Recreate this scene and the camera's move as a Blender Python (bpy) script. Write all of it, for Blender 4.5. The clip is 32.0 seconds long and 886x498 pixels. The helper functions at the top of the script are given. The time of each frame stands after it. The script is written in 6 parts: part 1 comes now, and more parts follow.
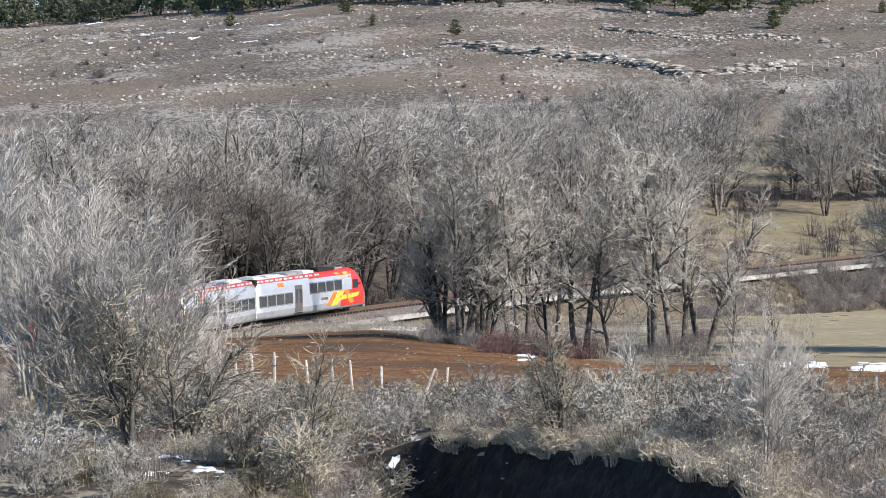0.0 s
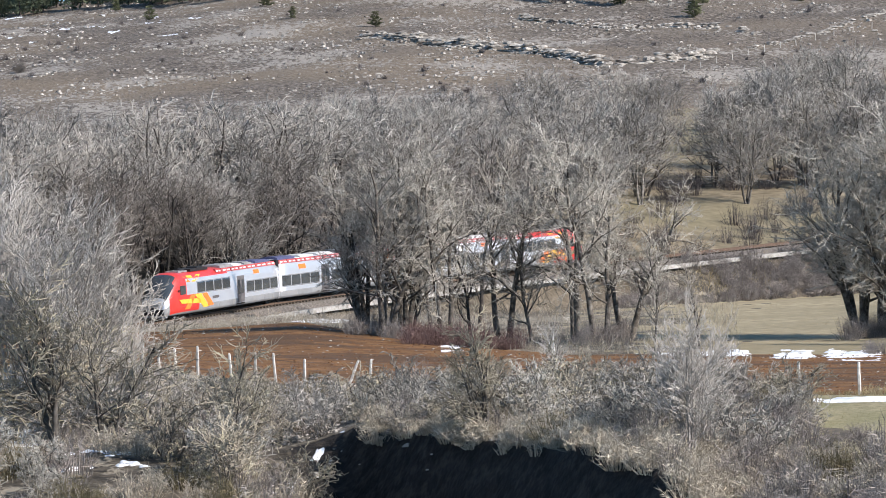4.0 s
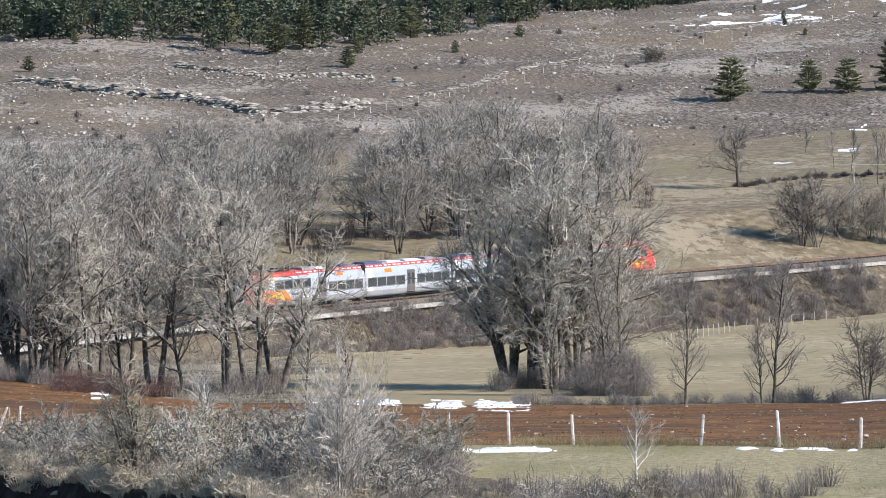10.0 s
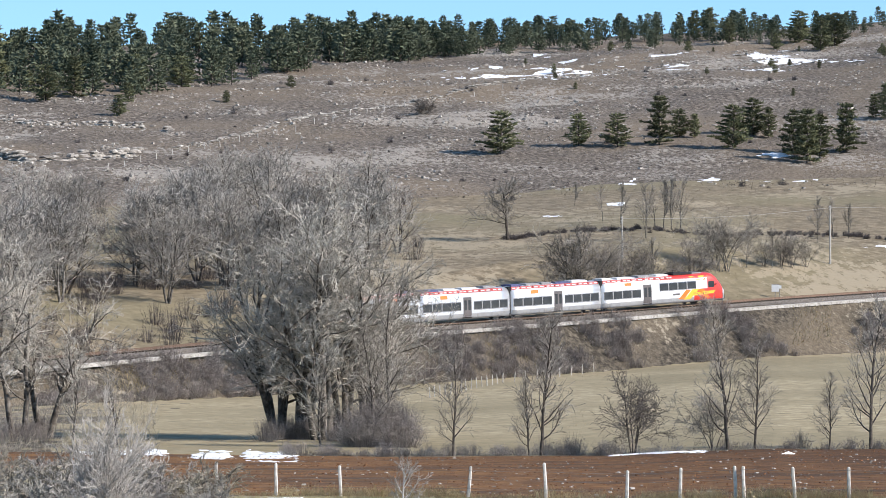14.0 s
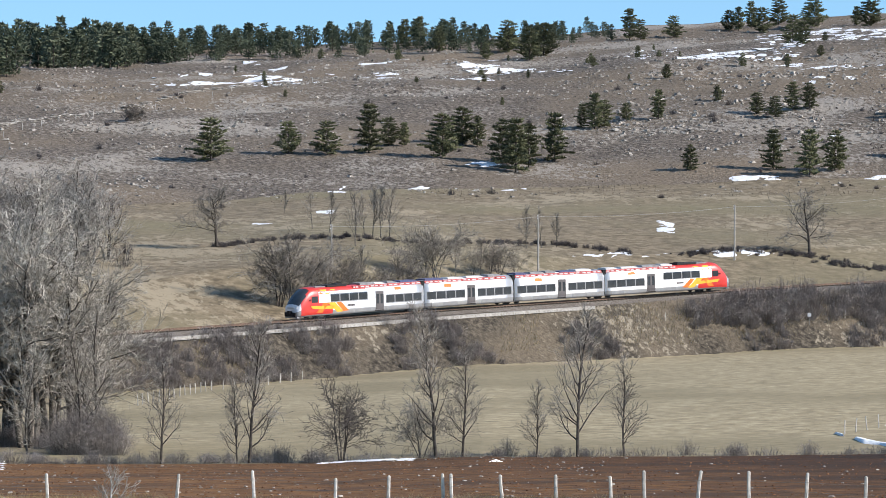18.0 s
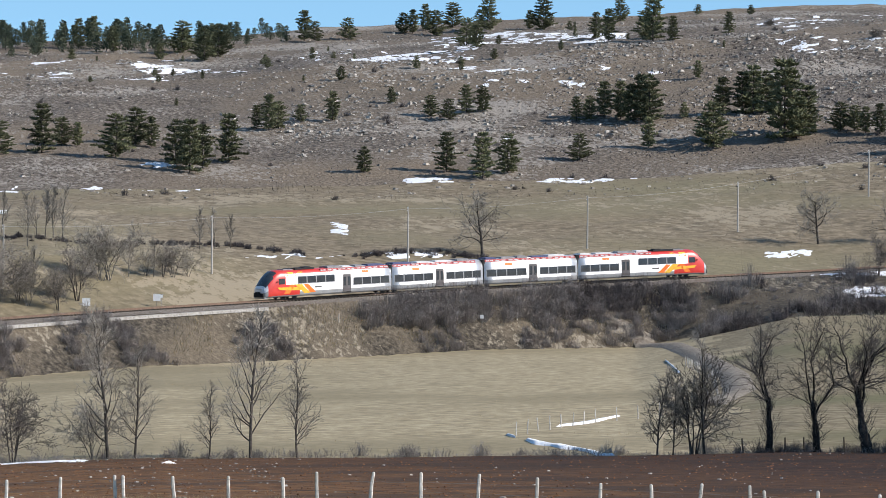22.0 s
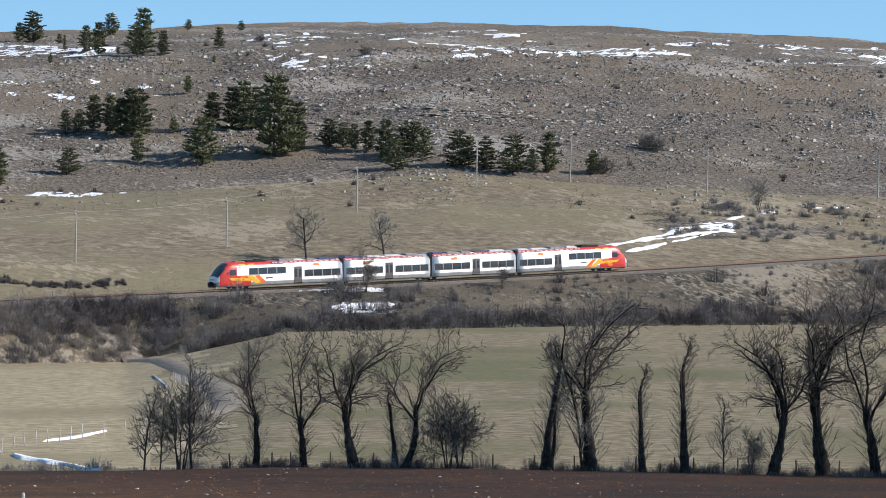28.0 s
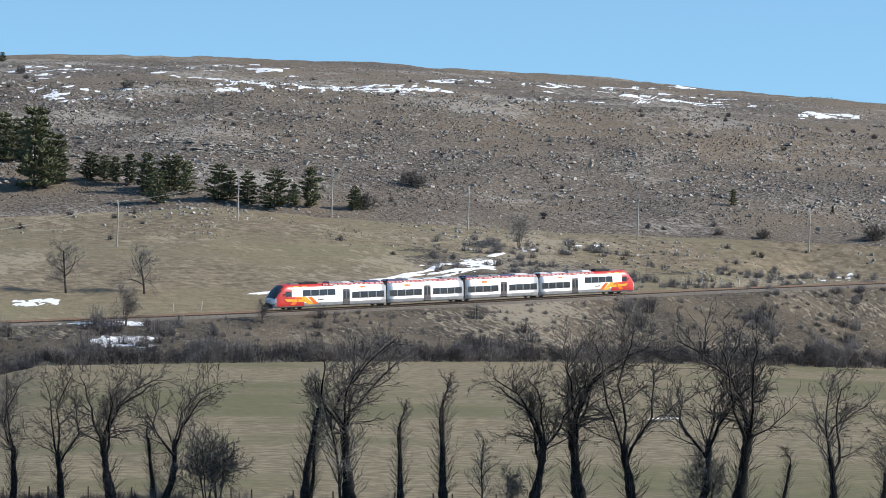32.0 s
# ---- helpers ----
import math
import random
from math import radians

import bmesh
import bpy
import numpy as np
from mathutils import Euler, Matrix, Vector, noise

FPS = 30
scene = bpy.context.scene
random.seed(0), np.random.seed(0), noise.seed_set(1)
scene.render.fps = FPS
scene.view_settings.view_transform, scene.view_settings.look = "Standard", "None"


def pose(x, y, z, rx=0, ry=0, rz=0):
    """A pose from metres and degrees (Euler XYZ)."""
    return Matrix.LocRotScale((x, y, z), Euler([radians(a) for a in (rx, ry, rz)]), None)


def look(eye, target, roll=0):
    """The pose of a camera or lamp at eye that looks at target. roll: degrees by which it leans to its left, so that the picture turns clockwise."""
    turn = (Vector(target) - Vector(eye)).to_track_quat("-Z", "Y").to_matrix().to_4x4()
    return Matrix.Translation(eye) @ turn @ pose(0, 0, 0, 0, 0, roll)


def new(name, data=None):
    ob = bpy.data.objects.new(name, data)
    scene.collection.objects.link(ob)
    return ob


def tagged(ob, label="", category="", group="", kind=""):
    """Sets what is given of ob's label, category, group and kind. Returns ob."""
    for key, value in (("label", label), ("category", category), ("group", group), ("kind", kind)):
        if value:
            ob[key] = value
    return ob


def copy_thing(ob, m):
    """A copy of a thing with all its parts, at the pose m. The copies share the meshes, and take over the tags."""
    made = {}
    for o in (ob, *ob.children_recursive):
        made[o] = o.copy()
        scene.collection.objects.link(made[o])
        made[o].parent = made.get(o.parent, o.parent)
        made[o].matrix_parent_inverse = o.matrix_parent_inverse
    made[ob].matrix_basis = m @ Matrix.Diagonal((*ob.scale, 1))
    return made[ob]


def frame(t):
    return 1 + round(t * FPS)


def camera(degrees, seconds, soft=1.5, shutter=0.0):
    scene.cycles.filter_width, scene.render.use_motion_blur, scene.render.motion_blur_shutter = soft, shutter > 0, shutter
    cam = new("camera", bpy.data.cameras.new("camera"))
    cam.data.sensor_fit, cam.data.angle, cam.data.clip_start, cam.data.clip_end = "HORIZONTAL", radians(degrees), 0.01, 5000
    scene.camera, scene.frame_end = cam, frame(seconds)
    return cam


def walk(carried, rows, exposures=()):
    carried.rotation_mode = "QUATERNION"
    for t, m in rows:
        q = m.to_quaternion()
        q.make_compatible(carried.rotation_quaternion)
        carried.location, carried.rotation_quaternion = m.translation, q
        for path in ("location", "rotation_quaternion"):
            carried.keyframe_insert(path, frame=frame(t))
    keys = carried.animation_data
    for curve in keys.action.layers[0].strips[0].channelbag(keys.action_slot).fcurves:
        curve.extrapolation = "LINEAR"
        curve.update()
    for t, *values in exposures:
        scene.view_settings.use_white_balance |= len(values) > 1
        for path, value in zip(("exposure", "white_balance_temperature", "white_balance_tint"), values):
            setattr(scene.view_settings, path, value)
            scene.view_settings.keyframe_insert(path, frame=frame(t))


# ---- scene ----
# ---------- camera: a long lens that pans from the wood to the open hill ----------
cam = camera(13.42, 32.0, soft=0.8)
PAN = [
    (0, -0.134, -2.737, -1.135),
    (0.5, 0.152, -2.816, -1.236),
    (1, 0.046, -2.857, -1.510),
    (1.5, 0.043, -2.855, -1.537),
    (2, 0.110, -2.824, -1.607),
    (2.5, 0.249, -2.822, -1.676),
    (4.5, 1.394, -2.910, -1.505),
    (5, 1.757, -2.904, -1.337),
    (5.5, 2.302, -2.914, -1.197),
    (6, 3.491, -2.897, -0.929),
    (6.5, 4.090, -2.823, -1.221),
    (7, 4.141, -2.694, -1.066),
    (7.5, 4.384, -2.600, -1.054),
    (8, 5.258, -2.551, -0.909),
    (8.5, 5.848, -2.449, -0.615),
    (9, 5.877, -2.325, -0.684),
    (9.5, 5.965, -2.249, -0.698),
    (10, 6.352, -2.268, -0.769),
    (10.5, 7.233, -2.228, -0.560),
    (11, 7.796, -2.082, -0.616),
    (11.5, 7.894, -1.950, -0.568),
    (12, 8.050, -1.921, -0.836),
    (12.5, 8.387, -1.911, -0.679),
    (13, 8.915, -1.836, -0.401),
    (13.5, 9.480, -1.579, -0.281),
    (15.5, 11.161, -1.512, 0.300),
    (16, 12.244, -1.603, 0.171),
    (16.5, 13.161, -1.536, 0.293),
    (17, 14.024, -1.464, 0.221),
    (17.5, 14.180, -1.414, 0.276),
    (18, 14.287, -1.398, 0.250),
    (18.5, 15.193, -1.425, 0.442),
    (19, 15.960, -1.455, 0.277),
    (19.5, 16.630, -1.480, 0.238),
    (20, 17.211, -1.534, 0.286),
    (20.5, 18.214, -1.504, 0.489),
    (21, 18.906, -1.440, 0.538),
    (21.5, 18.920, -1.359, 0.602),
    (22, 19.250, -1.340, 0.617),
    (22.5, 20.527, -1.373, 0.700),
    (23, 20.925, -1.348, 0.850),
    (23.5, 21.565, -1.332, 0.823),
    (24, 22.257, -1.301, 0.939),
    (24.5, 22.906, -1.277, 1.040),
    (25, 23.690, -1.233, 1.025),
    (25.5, 24.385, -1.152, 0.921),
    (26, 25.144, -1.074, 1.258),
    (26.5, 25.849, -1.024, 1.285),
    (28.5, 27.726, -0.962, 1.281),
    (29, 28.765, -0.891, 1.321),
    (29.5, 29.381, -0.788, 1.177),
    (30, 29.460, -0.659, 1.251),
    (30.5, 30.266, -0.573, 1.489),
    (31, 30.705, -0.529, 1.472),
    (31.5, 30.590, -0.427, 1.587),
    (32, 30.636, -0.355, 1.781),
]


def aim(yaw, pitch, roll):
    """The turn of the camera, which stands still, by its bearing, tilt and lean."""
    return pose(0, 0, 0, 0, 0, -yaw) @ pose(0, 0, 0, 90 + pitch) @ pose(0, 0, 0, 0, 0, roll)


walk(cam, [(t, aim(a, b, c)) for t, a, b, c in PAN], [(0, 0.50, 6600, 14), (6, 0.50, 6600, 14), (13, 0.50, 6620, 14), (19, 0.30, 6640, 13), (26, 0.22, 6620, 13), (32, 0.21, 6560, 11)])

# ---------- sky and sun ----------
SUN_AZ, SUN_EL = 122.0, 33.0
world = bpy.data.worlds.new("sky")
scene.world = world
world.use_nodes = True
wn = world.node_tree
wn.nodes.clear()
sky = wn.nodes.new("ShaderNodeTexSky")
sky.sky_type = "NISHITA"
sky.sun_disc = False
sky.sun_elevation = radians(SUN_EL)
sky.sun_rotation = radians(SUN_AZ)
sky.altitude = 2500
sky.air_density, sky.dust_density, sky.ozone_density = 1.0, 0.0, 0.1
bg = wn.nodes.new("ShaderNodeBackground")
bg.inputs["Strength"].default_value = 0.15
wo = wn.nodes.new("ShaderNodeOutputWorld")
co_ = wn.nodes.new("ShaderNodeTexCoord")
lift = wn.nodes.new("ShaderNodeVectorMath")
lift.operation = "ADD"
lift.inputs[1].default_value = (0, 0, 0.13)
wn.links.new(co_.outputs["Generated"], lift.inputs[0])
nrm = wn.nodes.new("ShaderNodeVectorMath")
nrm.operation = "NORMALIZE"
wn.links.new(lift.outputs[0], nrm.inputs[0])
wn.links.new(nrm.outputs[0], sky.inputs[0])
hue = wn.nodes.new("ShaderNodeMix")
hue.data_type, hue.blend_type = "RGBA", "MULTIPLY"
hue.inputs["Factor"].default_value = 1.0
hue.inputs["B"].default_value = (0.74, 1.0, 1.04, 1)
wn.links.new(sky.outputs[0], hue.inputs["A"])
wn.links.new(hue.outputs["Result"], bg.inputs[0])
wn.links.new(bg.outputs[0], wo.inputs[0])
sun = new("sun", bpy.data.lights.new("sun", "SUN"))
sun.data.energy = 5.0
sun.data.angle = radians(0.53)
sun.data.color = (1.0, 0.955, 0.89)
sun.matrix_world = look((0, 0, 0), (-math.sin(radians(SUN_AZ)) * math.cos(radians(SUN_EL)), -math.cos(radians(SUN_AZ)) * math.cos(radians(SUN_EL)), -math.sin(radians(SUN_EL))))


# ---------- materials ----------
def srgb(r, g, b):
    return tuple(((c / 255) / 12.92 if c / 255 <= 0.04045 else ((c / 255 + 0.055) / 1.055) ** 2.4) for c in (r, g, b))


def material(name, colours, scale=1.0, rough=0.9, metal=0.0, bump=0.0, bump_scale=None, stretch=(1, 1, 1), second=None, second_scale=0.05, second_at=(0.45, 0.6), per="", vary=0.0, spec=0.3, coat=0.0, speck=None, speck_scale=1.0):
    """A noise-mixed surface: colours along a ramp, a second set of colours in large patches, relief, and a change from piece to piece."""
    m = bpy.data.materials.new(name)
    m.use_nodes = True
    nt = m.node_tree
    b = nt.nodes["Principled BSDF"]
    b.inputs["Roughness"].default_value = rough
    b.inputs["Metallic"].default_value = metal
    b.inputs["Specular IOR Level"].default_value = spec
    b.inputs["Coat Weight"].default_value = coat
    co = nt.nodes.new("ShaderNodeTexCoord")
    mp = nt.nodes.new("ShaderNodeMapping")
    mp.inputs["Scale"].default_value = stretch
    nt.links.new(co.outputs["Object"], mp.inputs[0])

    def ramp(cols, sc, detail=6.0):
        n = nt.nodes.new("ShaderNodeTexNoise")
        n.inputs["Scale"].default_value = sc
        n.inputs["Detail"].default_value = detail
        n.inputs["Roughness"].default_value = 0.65
        nt.links.new(mp.outputs[0], n.inputs["Vector"])
        r = nt.nodes.new("ShaderNodeValToRGB")
        e = r.color_ramp.elements
        while len(e) < len(cols):
            e.new(0.5)
        for i, c in enumerate(cols):
            e[i].position = 0.36 + 0.28 * i / max(1, len(cols) - 1)
            e[i].color = (*c, 1)
        nt.links.new(n.outputs["Fac"], r.inputs[0])
        return r.outputs[0]

    col = ramp(colours, scale)
    if second:
        big = nt.nodes.new("ShaderNodeTexNoise")
        big.inputs["Scale"].default_value = second_scale
        big.inputs["Detail"].default_value = 5.0
        nt.links.new(mp.outputs[0], big.inputs["Vector"])
        mr = nt.nodes.new("ShaderNodeMapRange")
        mr.inputs["From Min"].default_value, mr.inputs["From Max"].default_value = second_at
        nt.links.new(big.outputs["Fac"], mr.inputs[0])
        mx = nt.nodes.new("ShaderNodeMix")
        mx.data_type = "RGBA"
        nt.links.new(mr.outputs[0], mx.inputs["Factor"])
        nt.links.new(col, mx.inputs["A"])
        nt.links.new(ramp(second, scale * 1.3), mx.inputs["B"])
        col = mx.outputs["Result"]
    if speck:
        sp = nt.nodes.new("ShaderNodeTexNoise")
        sp.inputs["Scale"].default_value = speck_scale
        sp.inputs["Detail"].default_value = 3.0
        sp.inputs["Roughness"].default_value = 0.75
        sm = nt.nodes.new("ShaderNodeMapping")
        sm.inputs["Scale"].default_value = (1, 0.45, 1)
        nt.links.new(co.outputs["Object"], sm.inputs[0])
        nt.links.new(sm.outputs[0], sp.inputs["Vector"])
        wide = nt.nodes.new("ShaderNodeTexNoise")
        wide.inputs["Scale"].default_value = 0.03
        nt.links.new(co.outputs["Object"], wide.inputs["Vector"])
        ad = nt.nodes.new("ShaderNodeMath")
        ad.operation = "ADD"
        nt.links.new(sp.outputs["Fac"], ad.inputs[0])
        nt.links.new(wide.outputs["Fac"], ad.inputs[1])
        mr = nt.nodes.new("ShaderNodeMapRange")
        mr.inputs["From Min"].default_value, mr.inputs["From Max"].default_value = 1.08, 1.16
        nt.links.new(ad.outputs[0], mr.inputs[0])
        mx = nt.nodes.new("ShaderNodeMix")
        mx.data_type = "RGBA"
        nt.links.new(mr.outputs[0], mx.inputs["Factor"])
        nt.links.new(col, mx.inputs["A"])
        mx.inputs["B"].default_value = (*speck, 1)
        col = mx.outputs["Result"]
    if per:
        if per == "object":
            src = nt.nodes.new("ShaderNodeObjectInfo").outputs["Random"]
        else:
            src = nt.nodes.new("ShaderNodeNewGeometry").outputs["Random Per Island"]
        mr = nt.nodes.new("ShaderNodeMapRange")
        mr.inputs["To Min"].default_value, mr.inputs["To Max"].default_value = 1 - vary, 1 + vary
        nt.links.new(src, mr.inputs[0])
        hs = nt.nodes.new("ShaderNodeHueSaturation")
        nt.links.new(mr.outputs[0], hs.inputs["Value"])
        nt.links.new(col, hs.inputs["Color"])
        col = hs.outputs[0]
    nt.links.new(col, b.inputs["Base Color"])
    if bump:
        n = nt.nodes.new("ShaderNodeTexNoise")
        n.inputs["Scale"].default_value = bump_scale or scale * 2
        n.inputs["Detail"].default_value = 4.0
        nt.links.new(mp.outputs[0], n.inputs["Vector"])
        bp = nt.nodes.new("ShaderNodeBump")
        bp.inputs["Strength"].default_value = 1.0
        bp.inputs["Distance"].default_value = bump
        nt.links.new(n.outputs["Fac"], bp.inputs["Height"])
        nt.links.new(bp.outputs[0], b.inputs["Normal"])
    return m


M_GRASS = material("winter_grass", [(0.21, 0.178, 0.10), (0.30, 0.258, 0.15), (0.39, 0.335, 0.21)], 3.5, bump=0.06, bump_scale=7, second=[(0.18, 0.17, 0.08), (0.26, 0.236, 0.125)], second_scale=0.12)
M_MEADOW = material("pale_meadow", [(0.215, 0.175, 0.105), (0.33, 0.273, 0.168), (0.46, 0.39, 0.253)], 1.1, bump=0.05, bump_scale=2.0, stretch=(0.7, 0.75, 1), second=[(0.21, 0.175, 0.10), (0.30, 0.25, 0.155)], second_scale=0.035)
M_GREEN = material("green_meadow", [(0.125, 0.099, 0.056), (0.205, 0.167, 0.10), (0.30, 0.25, 0.158)], 1.1, bump=0.05, bump_scale=2.0, stretch=(0.7, 0.75, 1), second=[(0.112, 0.103, 0.048), (0.17, 0.152, 0.076)], second_scale=0.03, second_at=(0.5, 0.64))
M_PASTURE = material("brown_pasture", [(0.115, 0.091, 0.058), (0.195, 0.156, 0.101), (0.285, 0.23, 0.155)], 0.8, bump=0.07, bump_scale=1.4, stretch=(0.75, 0.7, 1), second=[(0.17, 0.148, 0.088), (0.235, 0.20, 0.12)], second_scale=0.022, speck=(0.31, 0.26, 0.18), speck_scale=0.5)
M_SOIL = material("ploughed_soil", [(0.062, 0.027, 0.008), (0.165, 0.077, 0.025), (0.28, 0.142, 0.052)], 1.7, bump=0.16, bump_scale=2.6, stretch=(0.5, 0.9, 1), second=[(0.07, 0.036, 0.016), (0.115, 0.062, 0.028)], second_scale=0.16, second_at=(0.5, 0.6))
# furrow shade put into the colour: the soil darkens towards +x
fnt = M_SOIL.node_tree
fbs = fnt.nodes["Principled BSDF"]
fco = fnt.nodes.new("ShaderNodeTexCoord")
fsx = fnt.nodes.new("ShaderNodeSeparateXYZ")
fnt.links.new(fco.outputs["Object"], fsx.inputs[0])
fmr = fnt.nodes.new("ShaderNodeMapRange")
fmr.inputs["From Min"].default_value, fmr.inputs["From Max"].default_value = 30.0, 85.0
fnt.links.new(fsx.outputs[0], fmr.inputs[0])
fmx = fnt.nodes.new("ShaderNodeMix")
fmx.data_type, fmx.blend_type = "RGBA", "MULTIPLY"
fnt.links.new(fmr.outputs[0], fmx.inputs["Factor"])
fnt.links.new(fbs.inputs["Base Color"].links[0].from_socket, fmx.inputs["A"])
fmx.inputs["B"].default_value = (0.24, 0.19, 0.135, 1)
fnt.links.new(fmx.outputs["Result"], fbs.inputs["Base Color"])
M_BANK = material("rough_bank", [(0.022, 0.018, 0.013), (0.065, 0.054, 0.040), (0.14, 0.118, 0.088)], 1.6, bump=0.14, bump_scale=2.6, second=[(0.085, 0.068, 0.048), (0.16, 0.13, 0.092)], second_scale=0.09, speck=(0.26, 0.225, 0.17), speck_scale=1.1)
# cut face earth, nearly black: its deep shade is painted into the colour
M_CUT = material("shaded_cut_earth", [(0.008, 0.007, 0.006), (0.018, 0.015, 0.013), (0.045, 0.037, 0.029)], 1.8, bump=0.12, bump_scale=3.0)
# wood floor coloured dark, for shade that the thin trees don't cast
M_LITTER = material("leaf_litter", [(0.040, 0.034, 0.026), (0.075, 0.064, 0.050), (0.12, 0.104, 0.082)], 0.9, bump=0.3, second=[(0.12, 0.10, 0.068), (0.18, 0.15, 0.10)], second_scale=0.02, second_at=(0.57, 0.68))
M_SCREE = material("stony_hillside", [(0.042, 0.034, 0.026), (0.125, 0.103, 0.082), (0.275, 0.237, 0.196)], 1.3, bump=0.5, bump_scale=1.4, second=[(0.12, 0.092, 0.066), (0.185, 0.146, 0.105), (0.25, 0.205, 0.15)], second_scale=0.014, speck=(0.31, 0.28, 0.24), speck_scale=0.9)
M_BALLAST = material("railway_ballast", [(0.07, 0.058, 0.048), (0.145, 0.125, 0.105), (0.24, 0.215, 0.19)], 6.0, bump=0.06, bump_scale=9)
M_TRACKDIRT = material("gravel_lane", [(0.12, 0.10, 0.078), (0.21, 0.18, 0.145), (0.31, 0.275, 0.225)], 1.5, bump=0.1)
M_SNOW = material("old_snow", [(0.72, 0.75, 0.80), (0.86, 0.88, 0.90), (0.92, 0.93, 0.94)], 1.2, rough=0.6, bump=0.12, bump_scale=2.0)
M_BARK = material("grey_bark", [(0.065, 0.058, 0.050), (0.125, 0.114, 0.10), (0.215, 0.198, 0.175)], 2.5, bump=0.05, per="object", vary=0.25)
M_TWIG = material("grey_twigs", [(0.20, 0.188, 0.163), (0.325, 0.308, 0.27), (0.46, 0.44, 0.385)], 0.7, per="object", vary=0.25)
M_DARKBARK = material("dark_bark", [(0.035, 0.03, 0.026), (0.065, 0.056, 0.048), (0.11, 0.095, 0.08)], 2.5, bump=0.05, per="object", vary=0.2)
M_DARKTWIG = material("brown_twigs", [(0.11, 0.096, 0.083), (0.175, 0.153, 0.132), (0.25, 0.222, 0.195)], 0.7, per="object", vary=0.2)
M_NEEDLE = material("pine_needles", [(0.052, 0.060, 0.032), (0.112, 0.120, 0.062), (0.20, 0.20, 0.108)], 1.2, per="object", vary=0.3)
M_BRUSH = material("bare_brush", [(0.18, 0.154, 0.136), (0.28, 0.245, 0.22), (0.39, 0.347, 0.315)], 0.6, per="island", vary=0.3)
M_REDBRUSH = material("reddish_brush", [(0.11, 0.065, 0.055), (0.17, 0.105, 0.09), (0.23, 0.15, 0.13)], 0.6, per="island", vary=0.3)
M_DRY = material("dry_grass_blades", [(0.30, 0.24, 0.13), (0.42, 0.34, 0.19), (0.52, 0.43, 0.26)], 0.6, per="island", vary=0.3)
M_TUFT = material("grey_grass_blades", [(0.30, 0.255, 0.195), (0.45, 0.395, 0.31), (0.60, 0.54, 0.44)], 0.6, per="island", vary=0.3)
M_STONE = material("limestone", [(0.17, 0.152, 0.128), (0.32, 0.293, 0.255), (0.50, 0.465, 0.415)], 1.5, bump=0.05, per="island", vary=0.3)
M_POST = material("weathered_post", [(0.38, 0.355, 0.32), (0.54, 0.51, 0.465), (0.66, 0.63, 0.58)], 4.0, bump=0.01, per="object", vary=0.15)
M_CONCRETE = material("pale_concrete", [(0.36, 0.34, 0.31), (0.46, 0.44, 0.40)], 3.0, bump=0.01)
M_WIRE = material("steel_wire", [(0.20, 0.19, 0.18), (0.30, 0.29, 0.27)], 5.0, rough=0.6, metal=0.6)
M_RAIL = material("rusty_rail", [(0.10, 0.065, 0.045), (0.18, 0.12, 0.085)], 4.0, rough=0.6, metal=0.4)
M_SLEEPER = material("oak_sleeper", [(0.07, 0.055, 0.042), (0.13, 0.105, 0.08)], 4.0, bump=0.02)
M_SILVER = material("silver_paint", [(0.85, 0.855, 0.87), (0.90, 0.902, 0.906)], 0.6, rough=0.48, metal=0.72, coat=0.1)
# brushed steel: the sheen spreads up and down the side
snt = M_SILVER.node_tree
sbs = snt.nodes["Principled BSDF"]
sbs.inputs["Anisotropic"].default_value = 0.8
sbs.inputs["Anisotropic Rotation"].default_value = 0.25
stg = snt.nodes.new("ShaderNodeTangent")
stg.direction_type, stg.axis = "RADIAL", "Z"
snt.links.new(stg.outputs[0], sbs.inputs["Tangent"])
M_SKIRT = material("grey_skirt_paint", [(0.28, 0.285, 0.29), (0.36, 0.365, 0.37)], 0.8, rough=0.5, metal=0.3)
M_RED = material("red_paint", [(0.58, 0.028, 0.02), (0.68, 0.045, 0.03)], 0.7, rough=0.4, coat=1.0)
M_RED.node_tree.nodes["Principled BSDF"].inputs["Coat Roughness"].default_value = 0.42
M_ROOFRED = material("dull_red_paint", [(0.36, 0.06, 0.06), (0.46, 0.10, 0.10)], 0.7, rough=0.6)
M_YELLOW = material("yellow_paint", [(0.85, 0.42, 0.04), (0.90, 0.52, 0.07)], 0.9, rough=0.4)
M_ORANGE = material("orange_paint", [(0.85, 0.16, 0.03), (0.90, 0.24, 0.05)], 0.9, rough=0.4)
M_ROOF = material("grey_roof_gear", [(0.20, 0.20, 0.205), (0.34, 0.34, 0.345)], 1.2, rough=0.6)
M_PALEROOF = material("pale_roof_gear", [(0.55, 0.55, 0.55), (0.68, 0.68, 0.67)], 1.2, rough=0.5)
M_BLACK = material("black_rubber", [(0.012, 0.012, 0.013), (0.03, 0.03, 0.032)], 2.0, rough=0.7)
M_GEAR = material("dark_bogie_steel", [(0.025, 0.023, 0.022), (0.06, 0.054, 0.05)], 3.0, rough=0.7, metal=0.3)
M_GLASS = material("tinted_window_glass", [(0.03, 0.036, 0.042), (0.055, 0.064, 0.072)], 0.5, rough=0.06, spec=0.9)
M_DOOR = material("grey_door_paint", [(0.10, 0.09, 0.09), (0.14, 0.13, 0.13)], 1.0, rough=0.45)
M_LAMP = material("headlamp_lens", [(0.75, 0.76, 0.78), (0.85, 0.86, 0.88)], 3.0, rough=0.15)
M_WHITE = material("white_enamel", [(0.74, 0.74, 0.73), (0.82, 0.82, 0.81)], 3.0, rough=0.5)

